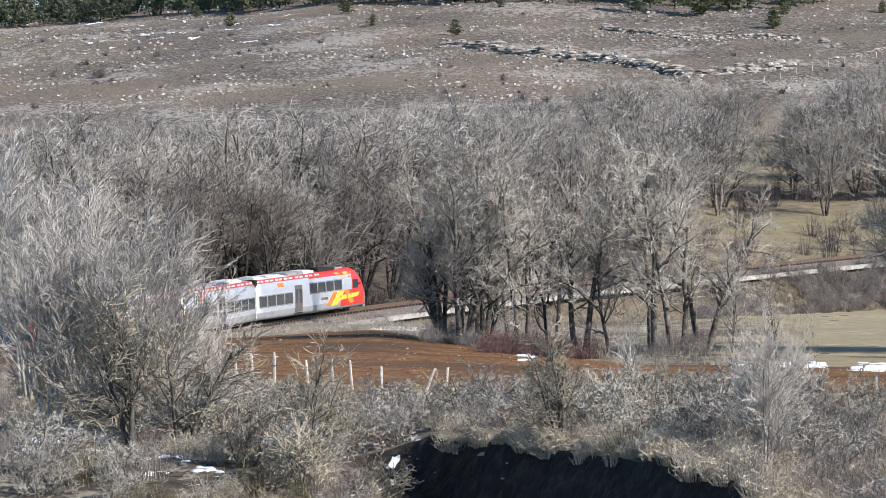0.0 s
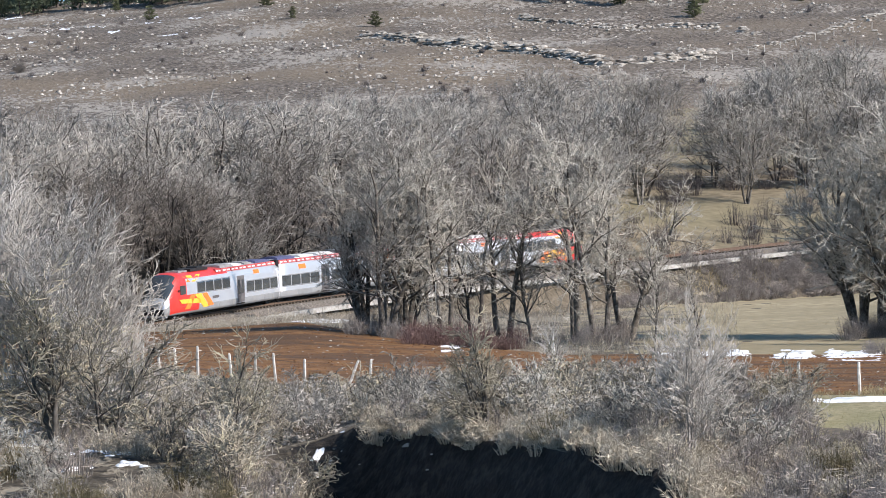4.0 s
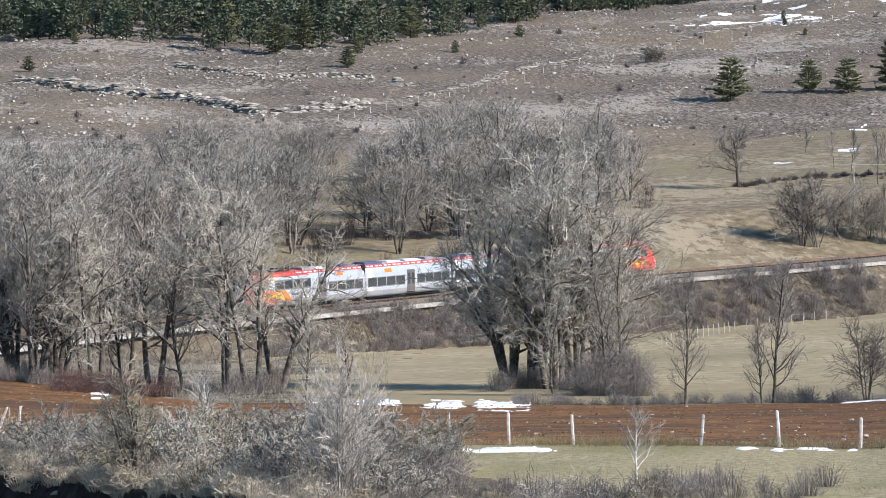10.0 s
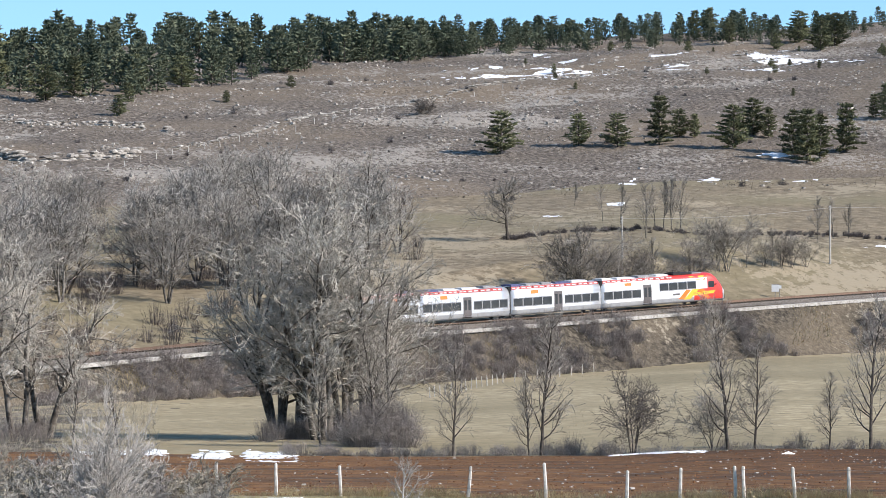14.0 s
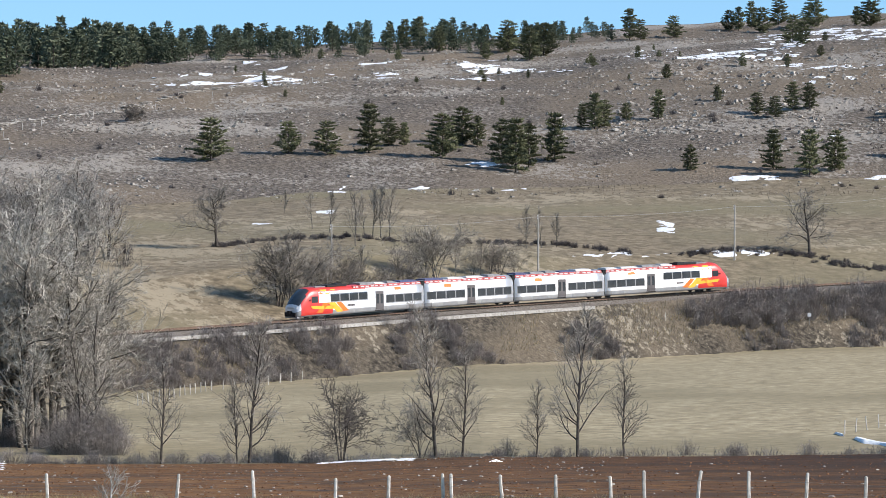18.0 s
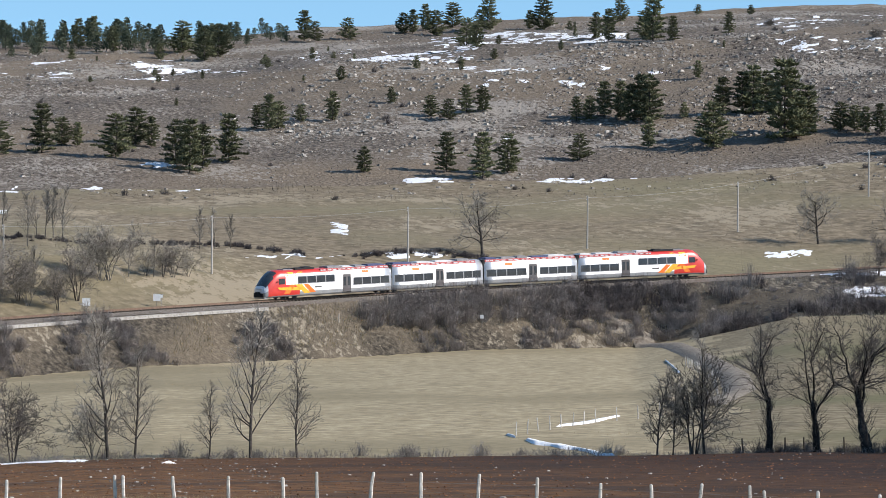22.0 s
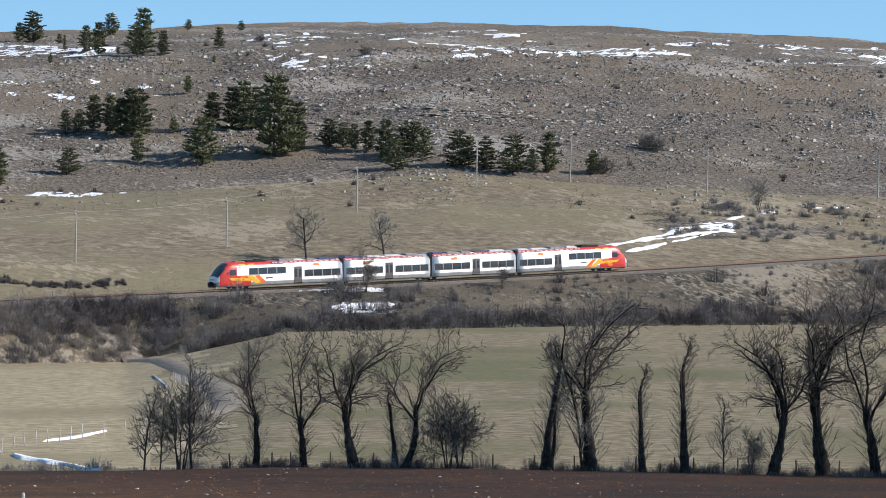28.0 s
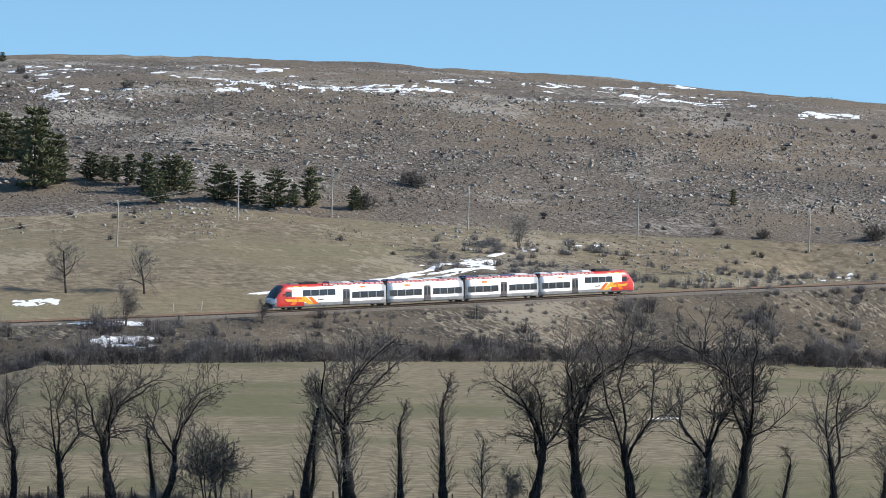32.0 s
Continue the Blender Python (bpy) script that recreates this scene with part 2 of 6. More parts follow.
M_CESS = material("pale_gravel", [(0.21, 0.195, 0.175), (0.33, 0.315, 0.285), (0.45, 0.43, 0.40)], 4.0, bump=0.05, bump_scale=8)
M_PALEBARK = material("pale_bark", [(0.22, 0.20, 0.18), (0.36, 0.335, 0.30), (0.48, 0.45, 0.41)], 2.5, bump=0.02, per="object", vary=0.2)
M_PALETWIG = material("pale_twigs", [(0.28, 0.255, 0.225), (0.40, 0.37, 0.33), (0.52, 0.485, 0.44)], 0.7, per="object", vary=0.15)
M_LICHENTWIG = material("lichen_twigs", [(0.20, 0.175, 0.14), (0.31, 0.275, 0.21), (0.42, 0.38, 0.27)], 1.1, per="object", vary=0.15)
M_BIRCH = material("birch_bark", [(0.30, 0.28, 0.26), (0.62, 0.60, 0.57), (0.72, 0.70, 0.67)], 3.0)
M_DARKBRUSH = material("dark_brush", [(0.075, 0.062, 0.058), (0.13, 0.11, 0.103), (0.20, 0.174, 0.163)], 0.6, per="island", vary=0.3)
M_CLOD = material("soil_clod", [(0.10, 0.045, 0.02), (0.18, 0.085, 0.04), (0.26, 0.135, 0.07)], 2.0, per="island", vary=0.35)
M_PALEWIRE = material("pale_cable", [(0.50, 0.48, 0.45), (0.60, 0.58, 0.55)], 3.0)
M_STONEWALL = material("rubble_wall", [(0.26, 0.235, 0.20), (0.36, 0.33, 0.285)], 1.5, bump=0.05)
M_PALEROOFTILE = material("pale_sheet_roof", [(0.36, 0.355, 0.35), (0.46, 0.455, 0.45)], 0.8, bump=0.02)
M_OLIVE = material("olive_brush", [(0.075, 0.062, 0.034), (0.15, 0.125, 0.07), (0.24, 0.20, 0.12)], 0.6, per="island", vary=0.3)
M_HILLGRASS = material("brown_grass_blades", [(0.16, 0.125, 0.085), (0.25, 0.20, 0.14), (0.34, 0.28, 0.20)], 0.4, per="island", vary=0.35)
M_GREENBLADE = material("green_grass_blades", [(0.22, 0.20, 0.09), (0.33, 0.29, 0.15), (0.43, 0.37, 0.22)], 0.6, per="island", vary=0.3)
M_NEEDLE2 = material("forest_needles", [(0.050, 0.066, 0.042), (0.090, 0.108, 0.068), (0.15, 0.165, 0.105)], 0.15, per="island", vary=0.25)
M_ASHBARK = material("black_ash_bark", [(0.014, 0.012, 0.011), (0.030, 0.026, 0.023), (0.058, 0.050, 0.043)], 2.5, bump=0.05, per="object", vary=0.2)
M_ASHTWIG = material("ash_twigs", [(0.06, 0.052, 0.046), (0.105, 0.092, 0.080), (0.17, 0.15, 0.132)], 0.7, per="object", vary=0.2)
M_MIDTWIG = material("brown_grey_twigs", [(0.15, 0.134, 0.112), (0.245, 0.222, 0.188), (0.36, 0.33, 0.285)], 0.7, per="object", vary=0.2)
M_WOODTWIG = material("wood_twigs", [(0.165, 0.15, 0.132), (0.275, 0.255, 0.226), (0.41, 0.385, 0.345)], 0.7, per="object", vary=0.25)
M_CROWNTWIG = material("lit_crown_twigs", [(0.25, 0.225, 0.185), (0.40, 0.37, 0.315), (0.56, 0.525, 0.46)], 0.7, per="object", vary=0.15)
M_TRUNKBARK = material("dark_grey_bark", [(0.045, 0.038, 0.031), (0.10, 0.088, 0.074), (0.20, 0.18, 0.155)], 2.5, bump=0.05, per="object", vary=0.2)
M_BAND = material("grey_window_band", [(0.20, 0.205, 0.215), (0.27, 0.275, 0.285)], 1.0, rough=0.4)
M_SKIRT2 = material("grey_lower_paint", [(0.40, 0.405, 0.41), (0.48, 0.485, 0.49)], 0.8, rough=0.45, metal=0.5)
M_WHEEL = material("wheel_steel", [(0.05, 0.045, 0.04), (0.10, 0.09, 0.085)], 4.0, rough=0.6, metal=0.5)
M_BLUEGREY = material("blue_grey_roof_gear", [(0.07, 0.08, 0.16), (0.11, 0.12, 0.22)], 1.2, rough=0.5)

# ---------- the lie of the land, as distance and fall below the eye along each bearing ----------
AZ = (-14, -6, -3, -1, 1, 3, 5, 7, 9, 11, 13, 15, 17.5, 20, 22.5, 25, 27.5, 30, 33, 38, 46)


def along(az, values):
    return float(np.interp(az, AZ, values))


# the plan's bearings and distances, and where they lie in the world: bearing shift, stretch and tilt
W_AZ = np.array((-40, -14, -5, -2.5, 0, 2, 4, 9, 13.5, 15.5, 20, 25, 30, 36, 46, 70))
W_TO = W_AZ + np.array((-0.75, -0.75, -0.352, -0.243, -0.078, -0.026, 0.022, -0.008, 0.015, -0.062, -0.224, -0.377, -0.532, -0.733, -1.06, -1.06))


def stretch_at(az):
    """How much nearer things lie than in the plan."""
    return float(np.interp(az, (-6, 3, 9, 20, 36), (1.04, 1.04, 1.02, 1.0, 0.98)))


def rise_at(az):
    """How much higher or lower things lie than in the plan, as a share."""
    return float(np.interp(az, (0, 4, 12.5, 15), (1.045, 1.0, 1.0, 0.967))) / stretch_at(az)


def tilt_at(az):
    return math.tan(radians(float(np.interp(az, (-5, 0, 4, 9, 13.5, 15.5, 20, 30, 36), (0.118, 0.118, 0.017, -0.008, -0.05, -0.105, -0.056, -0.007, 0.024)))))


def to_world(az, d):
    """World x and y of a place of the plan, by bearing and distance."""
    w = radians(float(np.interp(az, W_AZ, W_TO)) if -40 < az < 70 else az)
    d = d / stretch_at(az)
    return d * math.sin(w), d * math.cos(w)


def to_plan(x, y):
    w, d = math.degrees(math.atan2(x, y)), math.hypot(x, y)
    az = float(np.interp(w, W_TO, W_AZ)) if W_TO[0] < w < W_TO[-1] else w
    return az, d * stretch_at(az)


# the railway's line: headings every 71.25 m from 90 m before its first mark
SG = np.arange(-260.0, 560.0, 2.0)
HEAD = np.interp(SG, np.linspace(-90, 480, 9), np.radians((6.0, 21.7, 41.7, 54.4, 69.6, 86.1, 85.6, 82.5, 78.7)))
kern = np.hanning(31)
kern /= kern.sum()
HEAD = np.convolve(np.pad(HEAD, 15, "edge"), kern, "valid")
TX, TY = np.cumsum(np.sin(HEAD) * 2), np.cumsum(np.cos(HEAD) * 2)
i0 = int(np.searchsorted(SG, 0))
TX, TY = TX - TX[i0] - 7.28, TY - TY[i0] + 353.49
TZ = np.interp(SG, (-75, -6, 64, 133, 202, 272, 341, 410, 560), (-21.9, -21.9, -22.2, -20.6, -18.5, -16.2, -13.3, -9.9, -4.0))
TZ = np.convolve(np.pad(TZ, 15, "edge"), kern, "valid")
TAZ, TD = np.degrees(np.arctan2(TX, TY)), np.hypot(TX, TY)
seen = (SG > -62) & (SG < 520)
PZ = TZ.copy()
TZ = np.array([z * rise_at(a) + d * tilt_at(a) / stretch_at(a) for a, d, z in zip(TAZ, TD, TZ)])
TZ = np.convolve(np.pad(TZ, 15, "edge"), kern, "valid")
TX, TY = np.array([to_world(a, d) for a, d in zip(TAZ, TD)]).T
HEAD = np.arctan2(np.gradient(TX), np.gradient(TY))
ARC = np.concatenate(([0.0], np.cumsum(np.hypot(np.diff(TX), np.diff(TY)))))
ARC -= ARC[i0]


def rail_at(s):
    """Place and heading of the track at s metres along it, at the top of the rails."""
    return tuple(float(np.interp(s, ARC, q)) for q in (TX, TY, TZ, HEAD))


def track_polar(az):
    return float(np.interp(az, TAZ[seen], TD[seen])), float(np.interp(az, TAZ[seen], PZ[seen]))


FENCE_D = (188, 184, 180, 177, 172, 164, 157, 152, 149, 147, 144, 141, 139, 137, 135, 133, 132, 131, 130, 129, 128)
FENCE_EL = (-4.4, -4.45, -4.55, -4.8, -4.92, -5.06, -5.18, -5.26, -5.27, -5.27, -5.31, -5.36, -5.4, -5.45, -5.54, -5.62, -5.66, -5.68, -5.68, -5.68, -5.68)
EDGE_D = (292, 296, 300, 302, 262, 250, 247, 245, 243, 242, 241, 240, 240, 239, 238, 236, 234, 232, 230, 226, 220)
EDGE_EL = (-3.95, -3.96, -3.96, -3.88, -4.3, -4.56, -4.62, -4.65, -4.67, -4.64, -4.61, -4.60, -4.60, -4.58, -4.54, -4.46, -4.44, -4.44, -4.45, -4.45, -4.45)
TOE_EL = (-3.9, -3.9, -3.9, -3.85, -3.88, -3.88, -3.85, -3.76, -3.6, -3.45, -3.3, -3.17, -3.05, -2.92, -2.85, -2.35, -2.25, -2.17, -2.1, -2.05, -2.0)
BACK_EL = (-2.9, -2.9, -2.9, -2.8, -2.7, -2.55, -2.4, -2.2, -1.95, -1.70, -1.45, -1.45, -1.42, -1.36, -1.30, -1.20, -1.02, -0.85, -0.72, -0.60, -0.5)
FOOT_EL = (-1.2, -1.2, -1.1, -1.0, -0.95, -0.9, -0.85, -0.8, -0.75, -0.66, -0.45, -0.40, -0.34, -0.26, -0.20, 0.0, 0.19, 0.05, -0.04, -0.12, -0.2)
FOOT_D = (600, 600, 605, 610, 615, 620, 630, 640, 650, 665, 680, 682, 684, 685, 686, 688, 690, 690, 690, 690, 690)
BROW_EL = (0.0, 0.3, 0.5, 0.65, 0.75, 0.8, 0.85, 0.88, 0.9, 0.98, 1.1, 1.25, 1.5, 1.72, 1.9, 2.05, 2.13, 2.08, 1.93, 1.6, 1.2)
SKY_EL = (0.3, 0.72, 1.0, 1.25, 1.45, 1.55, 1.55, 1.55, 1.57, 1.66, 1.80, 1.94, 2.14, 2.27, 2.37, 2.50, 2.55, 2.53, 2.41, 2.09, 1.6)


def profile(az):
    """Knots (distance, height, relief) of the ground along a bearing."""
    a = max(-14.0, min(46.0, az))
    t = lambda e: math.tan(radians(e))
    fd, ed = along(a, FENCE_D), along(a, EDGE_D)
    td, tz = track_polar(a)
    bank = max(0.0, min(1.0, (8.5 - a) / 3.0))
    fz, ez = fd * t(along(a, FENCE_EL)), ed * t(along(a, EDGE_EL))
    gap = 15.0 if a > 4 else 9.0
    if a > 23:
        gap = 15.0 + min(1.0, (a - 23) / 2) * 22
    gap = min(gap, td - ed - 6)
    toe = (td - gap) * t(along(a, TOE_EL))
    toe = min(toe, tz - 0.9)
    bd = min(td + 38, along(a, FOOT_D) - 14)
    bz = bd * t(along(a, BACK_EL))
    rise = max(0.0, min(1.0, (a + 2.0) / 2.3)) * max(0.0, min(1.0, (5.6 - a) / 1.8))
    mound = rise * rise * (3 - 2 * rise) * (0.8 + 0.35 * noise.noise(Vector((a * 1.7, 3.0, 7.0))))
    foot = 134.0 - 4.3 * max(0.0, min(5.0, a + 0.5))
    k = [(0, -1.7, 0.0), (40, -6.5, 0.3), (92, -13.5 - 2.0 * bank, 0.3), (foot, -13.0 - 1.3 * bank - 4.0 * mound, 0.3), (foot + 5.0, -13.05 - 1.0 * bank + 1.2 * mound, 0.3),
         (fd - 15, fz + 0.05 + 0.5 * mound, 0.12 + 0.4 * bank), (fd, fz, 0.08), (ed, ez, 0.06),
         (ed + 3, ez - 0.25, 0.06), (td - gap, toe, 0.10), (td - 4.2, tz - 0.75, 0.06), (td - 2.6, tz - 0.62, 0.0), (td + 2.6, tz - 0.62, 0.0), (td + 6, tz - 1.0, 0.1),
         (bd, bz, 0.35), (along(a, FOOT_D), along(a, FOOT_D) * t(along(a, FOOT_EL)), 0.35),
         (840, 840 * t(along(a, BROW_EL)), 1.1), (1060, 1060 * t(along(a, SKY_EL)), 0.9), (1180, 1180 * t(along(a, SKY_EL) - 0.12), 1.0), (1700, 12, 3.0), (4500, -60, 5.0)]
    return k


KNOTS = {}


def ground_z(x, y):
    az, d = to_plan(x, y)
    lo = math.floor(az * 10)
    out = []
    for q in (lo, lo + 1):
        if q not in KNOTS:
            k = profile(q / 10)
            KNOTS[q] = ([p[0] for p in k], [p[1] for p in k], [p[2] for p in k])
        k = KNOTS[q]
        out.append((float(np.interp(d, k[0], k[1])), float(np.interp(d, k[0], k[2]))))
    f = az * 10 - lo
    z, amp = out[0][0] * (1 - f) + out[1][0] * f, out[0][1] * (1 - f) + out[1][1] * f
    p = Vector((x, y, 0))
    z = z * rise_at(az) + d * tilt_at(az) / stretch_at(az)
    return z + amp * (noise.noise(p * 0.03) * 1.2 + noise.noise(p * 0.11) * 0.8 + noise.noise(p * 0.45) * 0.25)


def spot(az, d, lift=0.0):
    """A point of the ground at a bearing in degrees and a distance."""
    x, y = to_world(az, d)
    return Vector((x, y, ground_z(x, y) + lift))


# ---------- mesh helpers ----------
def mesh_object(name, verts, faces, mats, parent=None, label="", idx=None, smooth=False):
    me = bpy.data.meshes.new(name)
    me.from_pydata([tuple(v) for v in verts], [], faces)
    for m in mats if isinstance(mats, (list, tuple)) else [mats]:
        me.materials.append(m)
    if idx is not None:
        me.polygons.foreach_set("material_index", idx)
    if smooth:
        me.polygons.foreach_set("use_smooth", [True] * len(me.polygons))
    me.update()
    ob = new(name, me)
    if parent:
        ob.parent = parent
    if label:
        tagged(ob, label)
    return ob


class Soup:
    """Verts and faces gathered into one mesh."""

    def __init__(self):
        self.v, self.f = [], []

    def tube(self, a, b, ra, rb, sides=4):
        a, b = Vector(a), Vector(b)
        w = (b - a)
        if w.length < 1e-5:
            return
        w.normalize()
        u = w.orthogonal().normalized()
        v = w.cross(u)
        n = len(self.v)
        for c, r in ((a, ra), (b, rb)):
            for i in range(sides):
                q = 2 * math.pi * i / sides
                self.v.append(c + u * (math.cos(q) * r) + v * (math.sin(q) * r))
        for i in range(sides):
            j = (i + 1) % sides
            self.f.append((n + i, n + j, n + sides + j, n + sides + i))

    def pipe(self, pts, rs, sides):
        """One bent limb through points, its rings shared."""
        n = len(self.v)
        u = None
        for i, (p, r) in enumerate(zip(pts, rs)):
            w = (pts[min(i + 1, len(pts) - 1)] - pts[max(i - 1, 0)]).normalized()
            u = w.orthogonal().normalized() if u is None else (u - w * u.dot(w)).normalized()
            v = w.cross(u)
            for k in range(sides):
                q = 2 * math.pi * k / sides
                self.v.append(p + u * (math.cos(q) * r) + v * (math.sin(q) * r))
        for i in range(len(pts) - 1):
            for k in range(sides):
                j = (k + 1) % sides
                m = n + i * sides
                self.f.append((m + k, m + j, m + sides + j, m + sides + k))

    def spike(self, a, b, r):
        """A thin three-sided twig that ends in a point."""
        a, b = Vector(a), Vector(b)
        w = (b - a).normalized()
        u = w.orthogonal().normalized() * r
        v = w.cross(u)
        n = len(self.v)
        self.v += [a + u, a - u * 0.5 + v * 0.87, a - u * 0.5 - v * 0.87, b]
        self.f += [(n, n + 1, n + 3), (n + 1, n + 2, n + 3), (n + 2, n, n + 3)]

    def box(self, x0, y0, z0, x1, y1, z1, m=None):
        n = len(self.v)
        for p in ((x0, y0, z0), (x1, y0, z0), (x1, y1, z0), (x0, y1, z0), (x0, y0, z1), (x1, y0, z1), (x1, y1, z1), (x0, y1, z1)):
            self.v.append(m @ Vector(p) if m else Vector(p))
        for q in ((0, 3, 2, 1), (4, 5, 6, 7), (0, 1, 5, 4), (1, 2, 6, 5), (2, 3, 7, 6), (3, 0, 4, 7)):
            self.f.append(tuple(n + i for i in q))

    def rock(self, p, sx, sy, sz, rng):
        n = len(self.v)
        g = rng.random() * 6.28
        for k, (r, z) in enumerate(((1.0, -0.4), (0.85 + rng.random() * 0.3, 0.35), (0.4, 0.9))):
            for i in range(5):
                q = g + 6.283 * i / 5 + rng.uniform(-0.3, 0.3)
                rr = r * rng.uniform(0.75, 1.15)
                self.v.append(Vector(p) + Vector((math.cos(q) * rr * sx, math.sin(q) * rr * sy, (z + rng.uniform(-0.12, 0.12)) * sz)))
        for k in (0, 5):
            for i in range(5):
                j = (i + 1) % 5
                self.f.append((n + k + i, n + k + j, n + k + 5 + j, n + k + 5 + i))
        self.f.append(tuple(n + 10 + i for i in range(5)))

    def chip(self, p, sx, sy, sz, rng):
        """A small four-sided stone."""
        n = len(self.v)
        g = rng.random() * 6.28
        for r, z in ((1.0, -0.3), (0.7, 0.8)):
            for i in range(4):
                q = g + 1.571 * i + rng.uniform(-0.3, 0.3)
                rr = r * rng.uniform(0.7, 1.2)
                self.v.append(Vector((p[0] + math.cos(q) * rr * sx, p[1] + math.sin(q) * rr * sy, p[2] + (z + rng.uniform(-0.25, 0.25)) * sz)))
        self.f += [(n, n + 1, n + 5, n + 4), (n + 1, n + 2, n + 6, n + 5), (n + 2, n + 3, n + 7, n + 6), (n + 3, n, n + 4, n + 7), (n + 4, n + 5, n + 6, n + 7)]

    def make(self, name, mats, parent=None, label="", smooth=False):
        return mesh_object(name, self.v, self.f, mats, parent, label, None, smooth)


# ---------- the ground ----------
def build_ground():
    cols = [a * 0.15 for a in range(-100, 311)] + [50, 55, 60, 70, 80, 95, 110, 130, 150, 170, 190, 210, 230, 250, 270, 290, 305, 320, 330, 337, 341, 344]
    steps = (3, 5, 8, 8, 14, 10, 34, 2, 60, 12, 2, 2, 3, 16, 50, 46, 34, 8, 6, 5)
    verts, faces, idx = [], [], []
    nrow = sum(steps) + 1
    for az in cols:
        k = profile(az if az < 100 else az - 360)
        ds = []
        for (p, q, n) in zip(k[:-1], k[1:], steps):
            ds += [p[0] + (q[0] - p[0]) * i / n for i in range(n)]
        ds.append(k[-1][0])
        ds[0] = 0.02
        for d in ds:
            x, y = to_world(az if az < 100 else az - 360, d)
            verts.append((x, y, ground_z(x, y)))
    band = []
    for b, n in enumerate(steps):
        band += [b] * n
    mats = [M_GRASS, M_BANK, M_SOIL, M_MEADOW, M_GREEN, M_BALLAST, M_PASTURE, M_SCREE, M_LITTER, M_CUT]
    nc = len(cols)
    for c in range(nc):
        c2 = (c + 1) % nc
        az = cols[c]
        a = az if az < 100 else az - 360
        for r in range(nrow - 1):
            faces.append((c * nrow + r, c * nrow + r + 1, c2 * nrow + r + 1, c2 * nrow + r))
            b = band[r]
            wob = noise.noise(Vector((a * 0.8, r * 0.3, 4.0))) * 1.5
            if b < 4:
                m = 1 if b > 1 and -16 < a < 9.5 + wob else 0
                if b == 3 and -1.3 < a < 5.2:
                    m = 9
            elif b == 4:
                m = 1 if a < 6.5 + wob * 2 else 0
            else:
                b -= 1
            if b == 4 and band[r] == 5:
                m = 1 if a < 4.5 + wob * 2 else 0
            if band[r] < 5:
                pass
            elif b == 4:
                pass
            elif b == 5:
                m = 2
            elif b in (6, 7):
                m = (1 if a < 4 + wob * 1.6 + 1.2 * noise.noise(Vector((a * 5, r * 0.8, 1.0))) else 3) if a < 23.5 + wob else 4
            elif b == 8:
                m = 1
            elif b in (9, 10, 11):
                m = 5
            elif b == 12:
                m = 8 if a < 3.2 + wob else (1 if r % 50 < 3 else 6)
            elif b == 13:
                m = 8 if a < 2.6 + wob * 1.5 else 6
            else:
                m = 7
            if b == 13 and a > 30.6 + wob * 0.4 and r < nrow - 1 and math.hypot(*verts[c * nrow + r][:2]) < 662 + 16 * noise.noise(Vector((a * 0.9, 2.0, 1.0))) + 6 * noise.noise(Vector((a * 5, r, 1.0))):
                m = 1
            idx.append(m)
    faces.append(tuple(c * nrow for c in range(nc)))
    idx.append(0)
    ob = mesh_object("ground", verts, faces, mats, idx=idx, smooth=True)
    tagged(ob, "rolling winter ground of meadow, ploughed soil and stony hill", "ground", kind="structure")
    return ob


build_ground()


# ---------- the railway ----------
def sweep(points, section, name, mat, label, category, closed=True, kind="structure"):
    """A strip of one cross-section along the track: points are arc lengths, the section is (offset to the left, height over the rails)."""
    v, f = [], []
    n = len(section)
    for s in points:
        x, y, z, h = rail_at(s)
        for o, u in section:
            v.append((x - math.cos(h) * o, y + math.sin(h) * o, z + u))
    for i in range(len(points) - 1):
        for j in range(n if closed else n - 1):
            k = (j + 1) % n
            f.append((i * n + j, i * n + k, (i + 1) * n + k, (i + 1) * n + j))
    return tagged(mesh_object(name, v, f, mat), label, category, kind=kind)


LINE = list(range(-160, 540, 3))
sweep(LINE, [(-3.3, -1.05), (-1.75, -0.30), (1.75, -0.30), (3.3, -1.05)], "track_bed", M_BALLAST, "grey stone ballast bed of the single railway track", "track bed", closed=False)
for side in (-0.75, 0.75):
    sweep(LINE, [(side - 0.06, -0.17), (side - 0.035, 0.0), (side + 0.035, 0.0), (side + 0.06, -0.17)], "rail", M_RAIL, "rust-brown steel rail on wooden sleepers", "rail", kind="")
# pale stone edging beside the line
sweep([q for q in LINE if q < 205], [(-3.85, -1.1), (-3.75, -0.70), (-3.4, -0.68), (-3.3, -1.0)], "cess_edge", M_CESS, "pale gravel path along the foot of the ballast", "path")
ties = Soup()
for i in range(int(560 / 0.6)):
    x, y, z, h = rail_at(-40 + i * 0.6)
    ties.box(-1.25, -0.12, -0.32, 1.25, 0.12, -0.16, Matrix.Translation((x, y, z)) @ Matrix.Rotation(-h, 4, "Z"))
tagged(ties.make("sleepers", M_SLEEPER), "dark wooden sleepers under the rails", "sleepers", kind="stuff")


